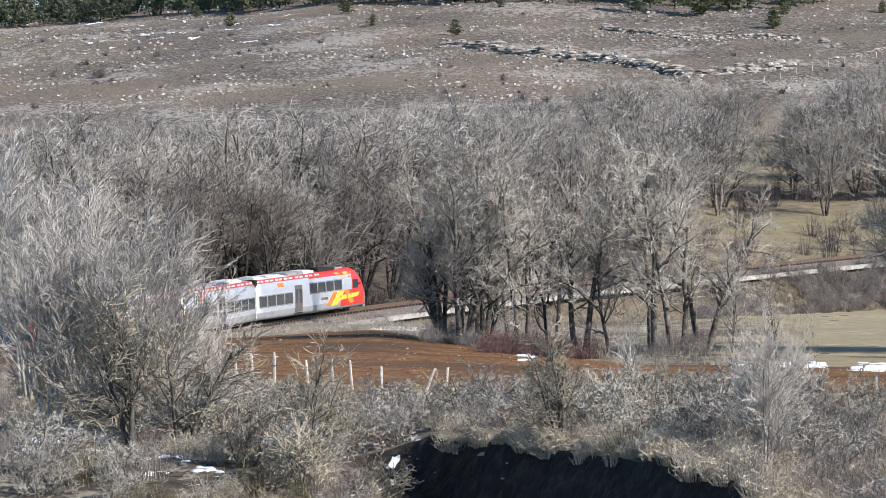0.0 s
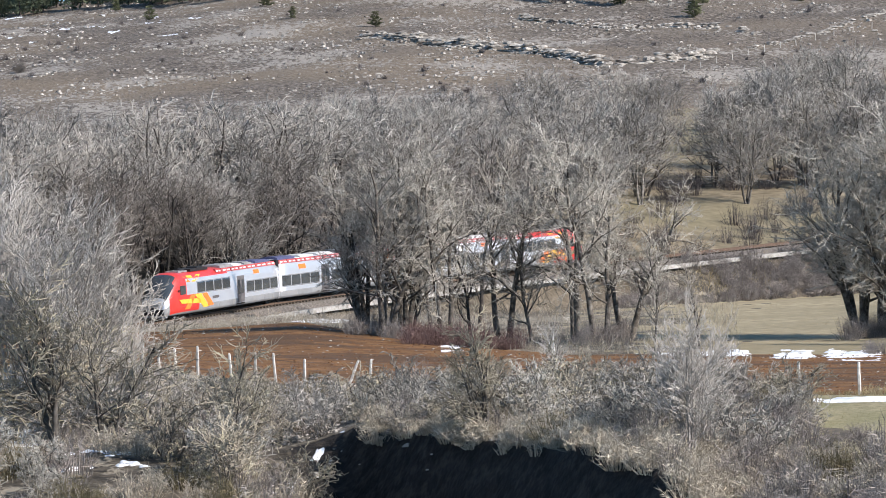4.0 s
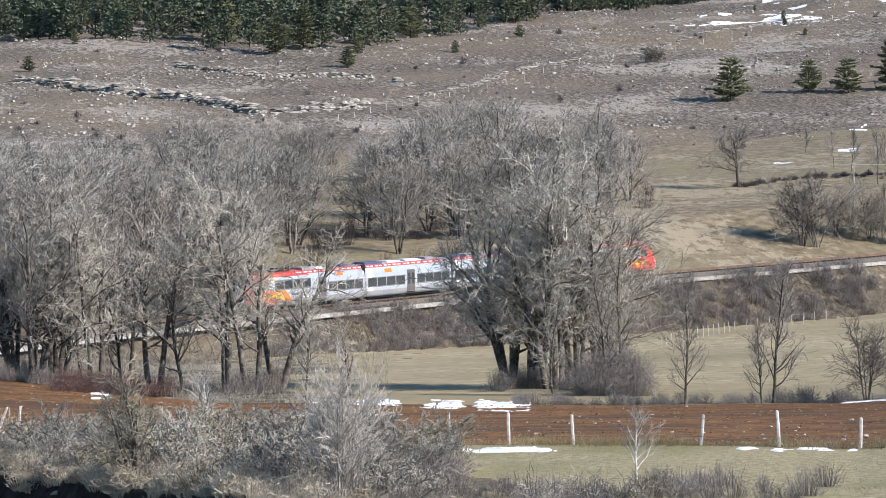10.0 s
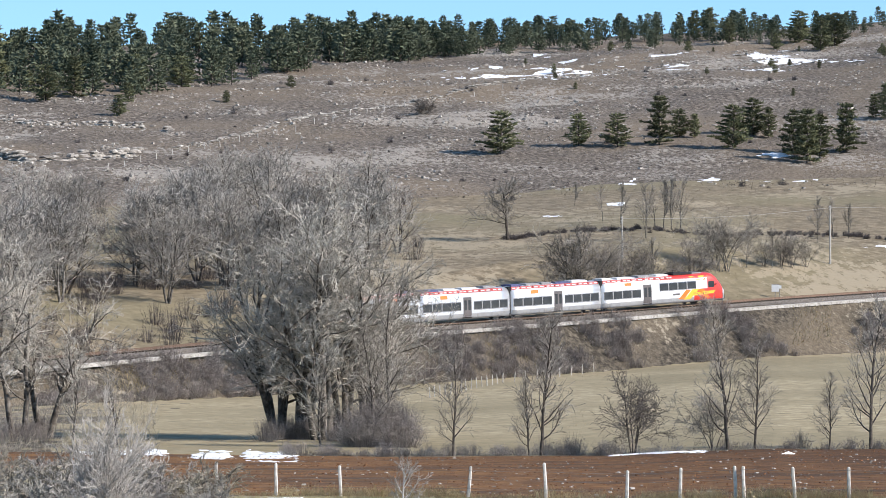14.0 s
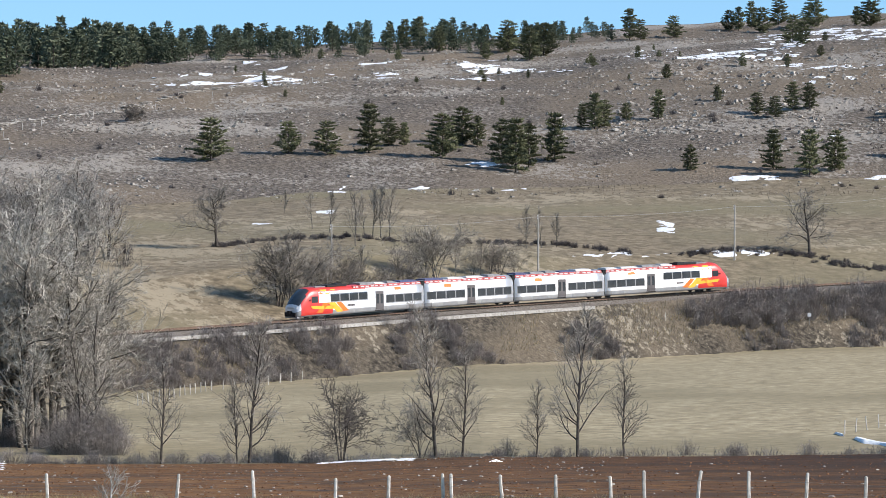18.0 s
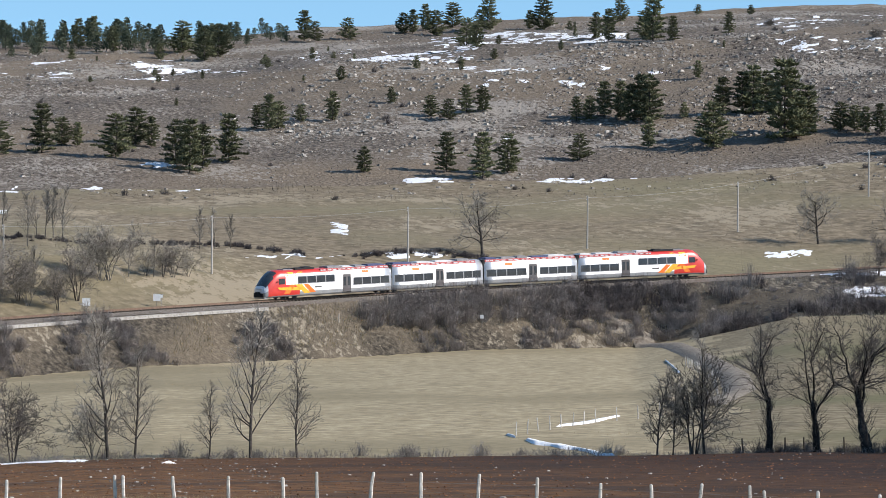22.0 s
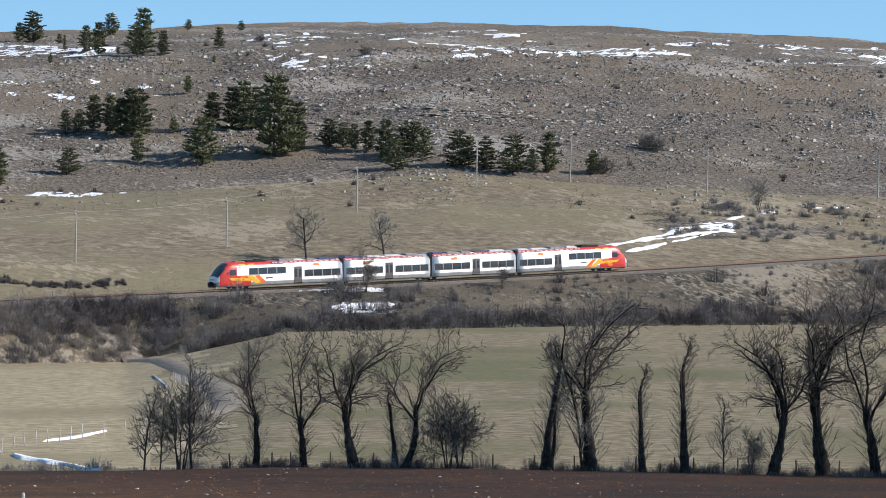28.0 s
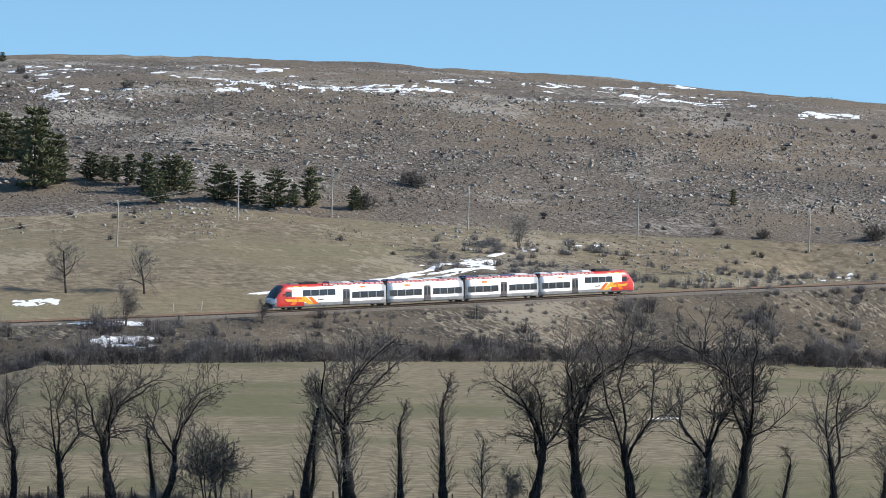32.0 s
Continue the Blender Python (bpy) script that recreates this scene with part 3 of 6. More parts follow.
# ---------- trees ----------
def grow(rng, height, lean=0.0, stems=1, first=0.25, wide=0.6, kids=(10, 6, 5, 4), thick=0.016, up=0.30, bow=0.18, ratio=(0.55, 0.5, 0.45, 0.5), splay=(0.1, 0.3)):
    """Limbs of a bare tree as (a, b, ra, rb, level)."""
    segs = []
    levels = len(kids)

    def limb(p, w, length, r, level):
        n = (6, 4, 3, 2, 1, 1)[level]
        pts = [(p.copy(), r)]
        d = w.copy()
        for i in range(n):
            d = (d + Vector((rng.uniform(-1, 1), rng.uniform(-1, 1), rng.uniform(-0.7, 0.7))) * (bow * 0.5 if level == 0 else bow * (1.2 if level == 1 else 1.4)) + Vector((0, 0, up * (0.3 if level < 2 else 0.08)))).normalized()
            p = p + d * (length / n)
            r2 = r * (1 - (i + 1) / n * (0.75 if level else 0.66))
            segs.append((pts[-1][0], p.copy(), pts[-1][1], r2, level))
            pts.append((p.copy(), r2))
        if level >= levels:
            return
        nk = kids[level]
        for i in range(nk):
            lo = first if level == 0 else 0.18
            f = min(0.999, lo + (1 - lo) * (i + rng.random()) / nk)
            q = min(n - 1, int(f * n))
            a = pts[q][0].lerp(pts[q + 1][0], f * n - q)
            ax = (pts[q + 1][0] - pts[q][0]).normalized()
            side = Vector((rng.gauss(0, 1), rng.gauss(0, 1), rng.gauss(0, 1)))
            side = (side - ax * side.dot(ax)).normalized()
            ang = wide * rng.uniform(0.7, 1.35) * (1.15 - 0.45 * f)
            w2 = (ax * math.cos(ang) + side * math.sin(ang) + Vector((0, 0, up * (0.5 if level < 2 else 0.12)))).normalized()
            ln = length * ratio[min(level, 3)] * rng.uniform(0.65, 1.25) * ((1.25 - 0.75 * f) if level == 0 else 1.0)
            limb(a, w2, ln, pts[q][1] * 0.55, level + 1)

    for k in range(stems):
        q = 6.283 * k / max(1, stems) + rng.random()
        out = 0.0 if stems == 1 else rng.uniform(*splay)
        w = Vector((math.cos(q) * out + lean, math.sin(q) * out, 1)).normalized()
        hh = height * (0.72 if stems == 1 else rng.uniform(0.55, 0.8))
        off = 0.0 if stems == 1 else rng.uniform(0.1, 0.5) * height * 0.05
        limb(Vector((math.cos(q) * off, math.sin(q) * off, -0.3)), w, hh, height * thick / stems ** 0.4, 0)
    return segs


def tree_meshes(segs, height, bark, twigs, e, tip=0.012, knobs=None):
    top = max(s[1].z for s in segs)
    k = height / top
    wood, fine = Soup(), Soup()
    g = random.Random(len(segs))
    limbs, ends = [], {}
    for a, b, ra, rb, lv in segs:
        a, b = a * k, b * k
        if lv < 2:
            key = (lv, tuple(a))
            if key in ends:
                chain = ends.pop(key)
            else:
                chain = (lv, [a], [ra if lv == 0 else max(ra, tip * 1.6)])
                limbs.append(chain)
            if knobs and lv == 0:
                chain[1].append(a.lerp(b, 0.5))
                chain[2].append((ra + rb) / 2 * g.uniform(0.8, 1.25))
            chain[1].append(b)
            chain[2].append(rb if lv == 0 else max(rb, tip))
            ends[(lv, tuple(b))] = chain
        elif lv == 2:
            fine.tube(a, b, max(ra, tip * 1.2), max(rb, tip * 0.9), 3)
        elif lv == 3:
            fine.tube(a, b, max(ra, tip), max(rb, tip * 0.7), 3)
        else:
            fine.spike(a, b, tip * 0.9)
    for lv, pts, rs in limbs:
        wood.pipe(pts, rs, 7 if lv == 0 else 4)
    wood.make("trunk", bark, e, smooth=True)
    fine.make("crown", twigs, e, "fine bare twigs")


def bare_tree(name, seed, height, bark, twigs, label, tip=0.012, **kw):
    e = new(name)
    tree_meshes(grow(random.Random(seed), height, **kw), height, bark, twigs, e, tip)
    return tagged(e, label, "tree")


def pollard(seed, height, style, label):
    """An old ash: a thick, knobbly black trunk, crooked limbs on its head and hair-like shoots along it."""
    rng = random.Random(seed)
    segs, knobs = [], []
    share = {"spray": 0.70, "crown": 0.42, "lean": 0.46, "fork": 0.40}[style]
    p = Vector((0, 0, -0.3))
    r = height * {"lean": 0.030, "spray": 0.036, "crown": 0.038, "fork": 0.030}[style]
    d = Vector((0.26 * (style == "lean"), 0, 1)).normalized()
    n = 8
    stem = []
    for i in range(n):
        d = (d + Vector((rng.uniform(-1, 1), rng.uniform(-1, 1), 0.5)) * 0.16).normalized()
        q = p + d * (height * share / n)
        r2 = r * (0.90 if i != n - 2 else 1.12)
        segs.append((p, q, r * (1.35 if i == 0 else 1.0), r2, 0))
        stem.append((q, r2))
        if i > 0:
            knobs.append((q + Vector((rng.uniform(-1, 1), rng.uniform(-1, 1), 0)) * r2 * 0.7, r2 * rng.uniform(0.5, 0.95)))
        p, r = q, r2

    def bough(a, w, length, ra, lv):
        """A crooked limb with its forks."""
        m = (0, 6, 5, 3, 1)[lv]
        pts = [a]
        for i in range(m):
            w = (w + Vector((rng.gauss(0, 1), rng.gauss(0, 1), rng.gauss(0.25, 0.6))) * (0.30 if lv < 4 else 0.2)).normalized()
            b = pts[-1] + w * length / m
            segs.append((pts[-1], b, ra * (1 - 0.75 * i / m), ra * (1 - 0.75 * (i + 1) / m), lv))
            pts.append(b)
            if lv < 4:
                for k in range((0, 2, 2, 2)[lv] if i or lv > 1 else 1):
                    ax = Vector((rng.gauss(0, 1), rng.gauss(0, 1), rng.gauss(0, 0.8)))
                    ax = (ax - w * ax.dot(w)).normalized()
                    g = rng.uniform(0.5, 1.1)
                    v = (w * math.cos(g) + ax * math.sin(g)).normalized()
                    c = pts[-2].lerp(b, rng.random())
                    bough(c, v, length * rng.uniform(0.32, 0.62) * (1.05 - 0.5 * i / m), ra * 0.5 * (1 - 0.6 * i / m), lv + 1)

    for k in range({"spray": 1, "crown": 5, "lean": 3, "fork": 3}[style]):
        g = 6.283 * k / 5 + rng.random()
        out = {"spray": 0.2, "crown": 0.55, "lean": 0.5, "fork": 0.35}[style] * rng.uniform(0.4, 1.3)
        w = Vector((math.cos(g) * out, math.sin(g) * out, 1)).normalized()
        at = stem[-1 - (k % 3)][0] if k else p
        bough(at, w, height * (1 - share) * rng.uniform(0.75, 1.1), r * rng.uniform(0.4, 0.62), 1)
    for q, rr in stem[1:]:
        for k in range(34 if style == "spray" else 13):
            g = rng.random() * 6.283
            w = Vector((math.cos(g) * 0.75, math.sin(g) * 0.75, rng.uniform(0.3, 1.6))).normalized()
            a = q + Vector((math.cos(g), math.sin(g), 0)) * rr * 0.7 - d * height * share / n * rng.random()
            ln = height * rng.uniform(0.06, 0.20)
            b = a + w * ln * 0.5
            w2 = (w + Vector((rng.gauss(0, 0.25), rng.gauss(0, 0.25), 0.4))).normalized()
            segs += [(a, b, 0.012, 0.010, 3), (b, b + w2 * ln * 0.5, 0.010, 0.006, 4)]
            for j in range(2):
                w3 = (w2 + Vector((rng.gauss(0, 0.5), rng.gauss(0, 0.5), 0.1))).normalized()
                segs.append((b, b + w3 * ln * 0.4, 0.01, 0.006, 4))
    e = new("pollard_ash")
    tree_meshes(segs, height, M_ASHBARK, M_ASHTWIG, e, 0.011, knobs)
    return tagged(e, label, "tree")


STORE = {}


def plant(kind, az, d, h, turn=0.0, group="", label="", sink=0.0):
    src, h0 = STORE[kind]
    p = spot(az, d)
    s = h / h0
    ob = copy_thing(src, Matrix.Translation(p - Vector((0, 0, sink))) @ Matrix.Rotation(radians(turn), 4, "Z"))
    ob.scale = (s, s, s)
    if group:
        ob["group"] = group
    if label:
        ob["label"] = label
    return ob


for i in range(4):
    STORE["wood%d" % i] = (bare_tree("bare_tree", 10 + i, 13, (M_BARK, M_DARKBARK)[i % 2], M_WOODTWIG, "grey leafless tree of the wood behind the railway", tip=0.030, stems=3, kids=(11, 7, 4), thick=0.020, wide=0.90, up=0.12, first=0.16, bow=0.24, ratio=(0.5, 0.55, 0.5, 0.5), splay=(0.08, 0.30)), 13)
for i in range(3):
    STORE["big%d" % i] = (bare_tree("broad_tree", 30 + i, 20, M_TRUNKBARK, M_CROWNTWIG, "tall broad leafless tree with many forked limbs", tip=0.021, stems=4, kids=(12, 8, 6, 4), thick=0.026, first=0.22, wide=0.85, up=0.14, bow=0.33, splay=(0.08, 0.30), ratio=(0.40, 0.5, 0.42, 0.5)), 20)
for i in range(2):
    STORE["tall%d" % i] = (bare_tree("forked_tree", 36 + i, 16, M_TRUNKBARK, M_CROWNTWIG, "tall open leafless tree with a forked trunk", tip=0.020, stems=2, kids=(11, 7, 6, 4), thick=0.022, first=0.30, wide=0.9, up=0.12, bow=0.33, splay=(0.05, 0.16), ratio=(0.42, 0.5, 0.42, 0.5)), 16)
for i in range(3):
    STORE["thin%d" % i] = (bare_tree("young_tree", 40 + i, 9, M_DARKBARK if i else M_BARK, M_MIDTWIG if i else M_TWIG, "slim young leafless tree beside the meadow", tip=0.013, kids=(24, 7, 5), thick=0.012, first=0.16, wide=0.75, up=0.16, bow=0.28, ratio=(0.27, 0.5, 0.5, 0.5)), 9)
for i in range(2):
    STORE["multi%d" % i] = (bare_tree("shrubby_tree", 45 + i, 6, (M_BARK, M_DARKBARK)[i], (M_MIDTWIG, M_DARKTWIG)[i], "leafless tree of several thin stems", tip=0.013, stems=5, kids=(10, 7, 5), thick=0.016, wide=0.95, bow=0.34, up=0.12, splay=(0.08, 0.3)), 6)
for i in range(2):
    STORE["oak%d" % i] = (bare_tree("round_oak", 60 + i, 10, M_DARKBARK, M_MIDTWIG, "round-crowned leafless oak in the pasture", tip=0.026, kids=(15, 8, 6, 3), thick=0.024, first=0.24, wide=1.05, up=0.05, bow=0.3, ratio=(0.56, 0.5, 0.45, 0.5)), 10)
for i in range(2):
    STORE["slim%d" % i] = (bare_tree("slender_tree", 64 + i, 9, M_BARK, M_MIDTWIG, "tall slender leafless tree with upright twigs", tip=0.022, kids=(18, 6, 4), thick=0.011, first=0.2, wide=0.6, ratio=(0.3, 0.5, 0.5, 0.5)), 9)
for i in range(2):
    STORE["pale%d" % i] = (bare_tree("pale_thicket_tree", 80 + i, 9, M_PALEBARK, M_PALETWIG, "pale grey leafless thicket tree of many stems", tip=0.0125, stems=7, kids=(12, 7, 5), thick=0.014, first=0.16, wide=0.62, bow=0.24, up=0.22, splay=(0.05, 0.2), ratio=(0.42, 0.5, 0.45, 0.5)), 9)
for i in range(2):
    STORE["shrub%d" % i] = (bare_tree("lichen_shrub", 84 + i, 5, M_BARK, M_LICHENTWIG, "gnarled leafless shrub with yellowish lichen", tip=0.014, stems=3, kids=(11, 7, 5), thick=0.026, first=0.15, wide=0.85, up=0.1, bow=0.34), 5)
for i in range(3):
    STORE["low%d" % i] = (bare_tree("low_shrub", 120 + i, 2.2, M_BARK, (M_PALETWIG, M_LICHENTWIG, M_TWIG)[i], "low leafless shrub with crooked pale twigs", tip=0.013, stems=5, kids=(7, 6, 4), thick=0.022, first=0.1, wide=1.0, up=0.08, bow=0.42, splay=(0.3, 0.9)), 2.2)
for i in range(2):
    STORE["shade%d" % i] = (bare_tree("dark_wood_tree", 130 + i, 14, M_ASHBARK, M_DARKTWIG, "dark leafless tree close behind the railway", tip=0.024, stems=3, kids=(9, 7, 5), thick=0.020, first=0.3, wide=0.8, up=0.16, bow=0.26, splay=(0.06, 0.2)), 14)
STORE["birch0"] = (bare_tree("white_birch", 90, 4, M_BIRCH, M_PALETWIG, "young birch with a white trunk", tip=0.008, kids=(16, 6, 4), thick=0.016, first=0.3, wide=0.75, up=0.2, ratio=(0.4, 0.5, 0.5, 0.5)), 4)
for i, (st, tx) in enumerate((("spray", "sheared old ash with a dark trunk and sprays of shoots"), ("spray", "sheared old ash with a dark trunk and sprays of shoots"), ("crown", "old pollarded ash with a thick dark trunk and wide crown"), ("crown", "old pollarded ash with a thick dark trunk and wide crown"), ("lean", "leaning old ash with a bent dark trunk"), ("fork", "tall forked ash with a knobbly dark trunk"), ("fork", "tall forked ash with a knobbly dark trunk"))):
    STORE["ash%d" % i] = (pollard(50 + i, 10, st, tx), 10)


def conifer(seed, height, label, wide=0.24, name="pine_tree"):
    rng = random.Random(seed)
    e = new(name)
    trunk, crown = Soup(), Soup()
    trunk.tube((0, 0, -0.3), (0, 0, height * 0.55), height * 0.016, height * 0.010, 6)
    trunk.tube((0, 0, height * 0.55), (0, 0, height * 0.97), height * 0.010, 0.02, 5)
    z = height * 0.06
    while z < height * 0.96:
        f = z / height
        far = height * wide * (1 - f) ** 0.55 * min(1.0, 0.55 + f * 2.2) * rng.uniform(0.5, 1.35) + height * 0.04
        n = rng.randint(5, 7)
        g = rng.random() * 6.28
        for i in range(n):
            q = g + 6.283 * i / n + rng.uniform(-0.4, 0.4)
            ln = far * rng.uniform(0.55, 1.2)
            w = Vector((math.cos(q), math.sin(q), rng.uniform(-0.18, 0.42)))
            a = Vector((0, 0, z))
            b = a + w * ln
            trunk.tube(a, b, 0.03, 0.012, 3)
            k = max(2, int(ln / (height * 0.036)))
            for j in range(k):
                c = a.lerp(b, 0.25 + 0.8 * (j + rng.random()) / k)
                for s in range(5):
                    dirn = (w * 0.7 + Vector((rng.uniform(-1, 1), rng.uniform(-1, 1), rng.uniform(-0.3, 0.9)))).normalized()
                    crown.spike(c, c + dirn * height * rng.uniform(0.04, 0.09), height * 0.018)
        z += height * rng.uniform(0.045, 0.07)
    trunk.make("trunk", M_DARKBARK, e)
    crown.make("crown", M_NEEDLE, e, "dark green needles")
    return tagged(e, label, "tree")


for i in range(4):
    STORE["pine%d" % i] = (conifer(70 + i, 8, "dark green pine on the stony hillside", (0.26, 0.36, 0.31, 0.40)[i]), 8)
STORE["bush0"] = (bare_tree("round_bush", 95, 3, M_BARK, M_DARKTWIG, "dense round leafless bush on the hillside", tip=0.02, stems=9, kids=(9, 6, 5), thick=0.02, first=0.05, wide=0.9, up=0.1, splay=(0.3, 1.4)), 3)

rng = random.Random(5)
# the wood behind the railway
for i in range(330):
    az = rng.uniform(-8.5, 9.3)
    td, tz = track_polar(az)
    deep = float(np.interp(az, (-8, -2, 0.5, 3, 4.2, 5.5, 7, 9.3), (70, 80, 120, 145, 115, 130, 165, 95)))
    d = td + 12 + (rng.random() ** 0.9) * deep
    if (4.3 < az < 5.5 and d > td + 70) or (az > 3.6 and rng.random() < 0.35) or (az > 3.6 and d < td + 34):
        continue
    plant("wood%d" % rng.randrange(4), az, d, rng.uniform(9, 14), rng.uniform(0, 360), "wood behind the railway")
# dark trunks close behind the line
for az, d, h in ((-3.3, 372, 15), (-2.7, 378, 15), (-2.2, 380, 16), (-1.6, 384, 15), (-1.1, 390, 16), (-0.5, 395, 15), (0.3, 400, 14)):
    plant("wood1" if rng.random() < 0.5 else "wood3", az, d, h, rng.uniform(0, 360), "wood behind the railway")
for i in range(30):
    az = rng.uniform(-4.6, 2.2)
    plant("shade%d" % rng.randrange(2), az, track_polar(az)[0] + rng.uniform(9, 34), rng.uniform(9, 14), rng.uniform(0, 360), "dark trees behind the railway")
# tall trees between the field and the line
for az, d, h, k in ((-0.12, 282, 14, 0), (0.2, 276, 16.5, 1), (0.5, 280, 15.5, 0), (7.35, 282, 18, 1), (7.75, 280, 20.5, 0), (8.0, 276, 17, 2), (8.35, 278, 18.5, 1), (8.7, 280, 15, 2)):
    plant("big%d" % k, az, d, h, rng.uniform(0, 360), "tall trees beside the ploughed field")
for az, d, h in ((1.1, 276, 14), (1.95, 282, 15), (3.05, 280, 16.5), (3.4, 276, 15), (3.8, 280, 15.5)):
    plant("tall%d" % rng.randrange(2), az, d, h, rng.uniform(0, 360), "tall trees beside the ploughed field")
# the two beyond 320 m are added to cast shade on the train
for az, d, h in ((0.9, 330, 15), (1.6, 336, 16), (0.6, 288, 12), (1.5, 284, 11), (2.4, 282, 12), (4.2, 274, 8), (4.9, 262, 6), (8.8, 262, 9), (9.0, 268, 11), (8.0, 262, 8)):
    plant("thin%d" % rng.randrange(3), az, d, h, rng.uniform(0, 360), "tall trees beside the ploughed field")
for az, d, h in ((10.75, 720, 7.7), (11.92, 729, 5.9), (12.51, 727, 6.1), (13.14, 729, 9.1), (13.44, 739, 5.3), (13.68, 739, 4.3), (14.29, 722, 7.9), (14.6, 741, 7), (14.84, 739, 5.6), (15.23, 715, 8), (15.45, 705, 9.7), (15.65, 709, 7.6), (16.06, 717, 9), (16.49, 757, 4.6), (16.69, 753, 6.6), (16.84, 755, 5.2), (17.19, 763, 3.3), (17.69, 763, 5.5), (17.82, 821, 3), (18.2, 697, 4.5), (19.5, 696, 7.2), (20.07, 688, 8.1), (20.46, 693, 6.9), (19.23, 761, 4.1), (19.52, 757, 4), (19.8, 763, 5.5), (20.06, 763, 4.9), (21.58, 706, 4.9), (21.53, 747, 4.7), (21.96, 749, 6.5),):
    plant("pine%d" % (rng.randrange(4) if h < 9 else 0), az, d, h * 1.08, rng.uniform(0, 360), "pines on the hillside")
for az, d, h in ((22.22, 747, 7), (22.53, 744, 8.4), (22.66, 716, 5.5), (18.62, 783, 3.2), (17.36, 882, 3.1), (16.62, 887, 2.4), (20.23, 840, 2.3), (19.71, 825, 2.8), (19.01, 833, 2.8), (13.58, 958, 2.6), (12.41, 983, 2.7), (23.67, 712, 8.4), (23.81, 743, 7), (24.12, 744, 8.2), (24.29, 743, 9.5), (24.49, 744, 7.9), (24.78, 716, 15.1), (24.97, 717, 8.8), (23.42, 790, 3.5), (23.89, 887, 5), (22.02, 861, 6.8), (22.71, 850, 10.3), (23.02, 843, 5.4), (19.95, 864, 5.8), (21.73, 747, 4.5), (22.38, 743, 7.1), (22.67, 741, 8.7), (23.21, 742, 2.9), (25.65, 723, 5.2), (25.87, 722, 4.6),):
    plant("pine%d" % (rng.randrange(4) if h < 9 else 0), az, d, h * 1.08, rng.uniform(0, 360), "pines on the hillside")
for az, d, h in ((26.04, 719, 4.7), (26.26, 717, 5.5), (26.53, 708, 7.2), (26.7, 696, 5.5), (26.83, 712, 5.9), (26.98, 710, 6.6), (27.15, 705, 6.1), (27.66, 697, 6.6), (27.84, 698, 5.5), (28.12, 696, 6), (28.54, 693, 7.1), (28.84, 696, 4.2), (29.1, 698, 7.1), (29.8, 699, 4.3), (35.74, 727, 3.2), (37.3, 725, 1.3), (25.14, 722, 9), (-1.36, 870, 5.2), (-3.03, 859, 3.1), (-3.51, 939, 2.6), (-0.99, 826, 2.4), (0.19, 785, 3), (-4.21, 1059, 1.9), (0.87, 842, 3.2), (3.58, 844, 4.4), (5.09, 812, 3.8), (-0.35, 904, 4.6), (4.94, 788, 4.1), (6.57, 817, 2.5), (7.56, 846, 2.5),):
    plant("pine%d" % (rng.randrange(4) if h < 9 else 0), az, d, h * 1.08, rng.uniform(0, 360), "pines on the hillside")
for az, d, h in ((3.83, 821, 7.4), (5.2, 844, 7.6), (5.89, 862, 6.7), (3.07, 863, 13.6), (4.26, 832, 8.7),):
    plant("pine%d" % (rng.randrange(4) if h < 9 else 0), az, d, h * 1.08, rng.uniform(0, 360), "pines on the hillside")
for az, d, h in ((17.23, 987, 7.3), (17.4, 982, 4.8), (17.92, 985, 5.4), (18.79, 997, 5.1), (18.94, 995, 5.7), (19.31, 983, 6.3), (19.79, 894, 6.4), (20.78, 987, 4.5), (21.82, 894, 5.8), (22.59, 859, 6.3), (15.66, 923, 7.4), (15.88, 934, 7.7), (15.32, 985, 7.8), (13.93, 1035, 6.4), (13.69, 1009, 7), (14.23, 988, 6), (14.97, 968, 3.8), (20.12, 988, 7.8), (19.57, 1005, 6.4), (19.14, 1001, 6.4), (20.99, 974, 7.7), (22.2, 1006, 5.6), (23.41, 1020, 2.6), (24.23, 1018, 2.6),):
    plant("pine%d" % (2 + rng.randrange(2)), az, d, h * 1.1, rng.uniform(0, 360), "pines on the skyline", "dark pine that stands against the sky")
for az, d, h in ((9.58, 783, 3.8), (-4.93, 744, 2.2), (26.19, 831, 2.8), (26.04, 887, 0.9), (24.54, 922, 2.1), (30.65, 728, 3.3), (29.93, 701, 3.7), (30.76, 726, 3.3), (35.53, 694, 1.6), (36.23, 693, 2.3), (37.96, 695, 3.7),):
    plant("bush0", az, d, h, rng.uniform(0, 360), "bushes on the hillside")
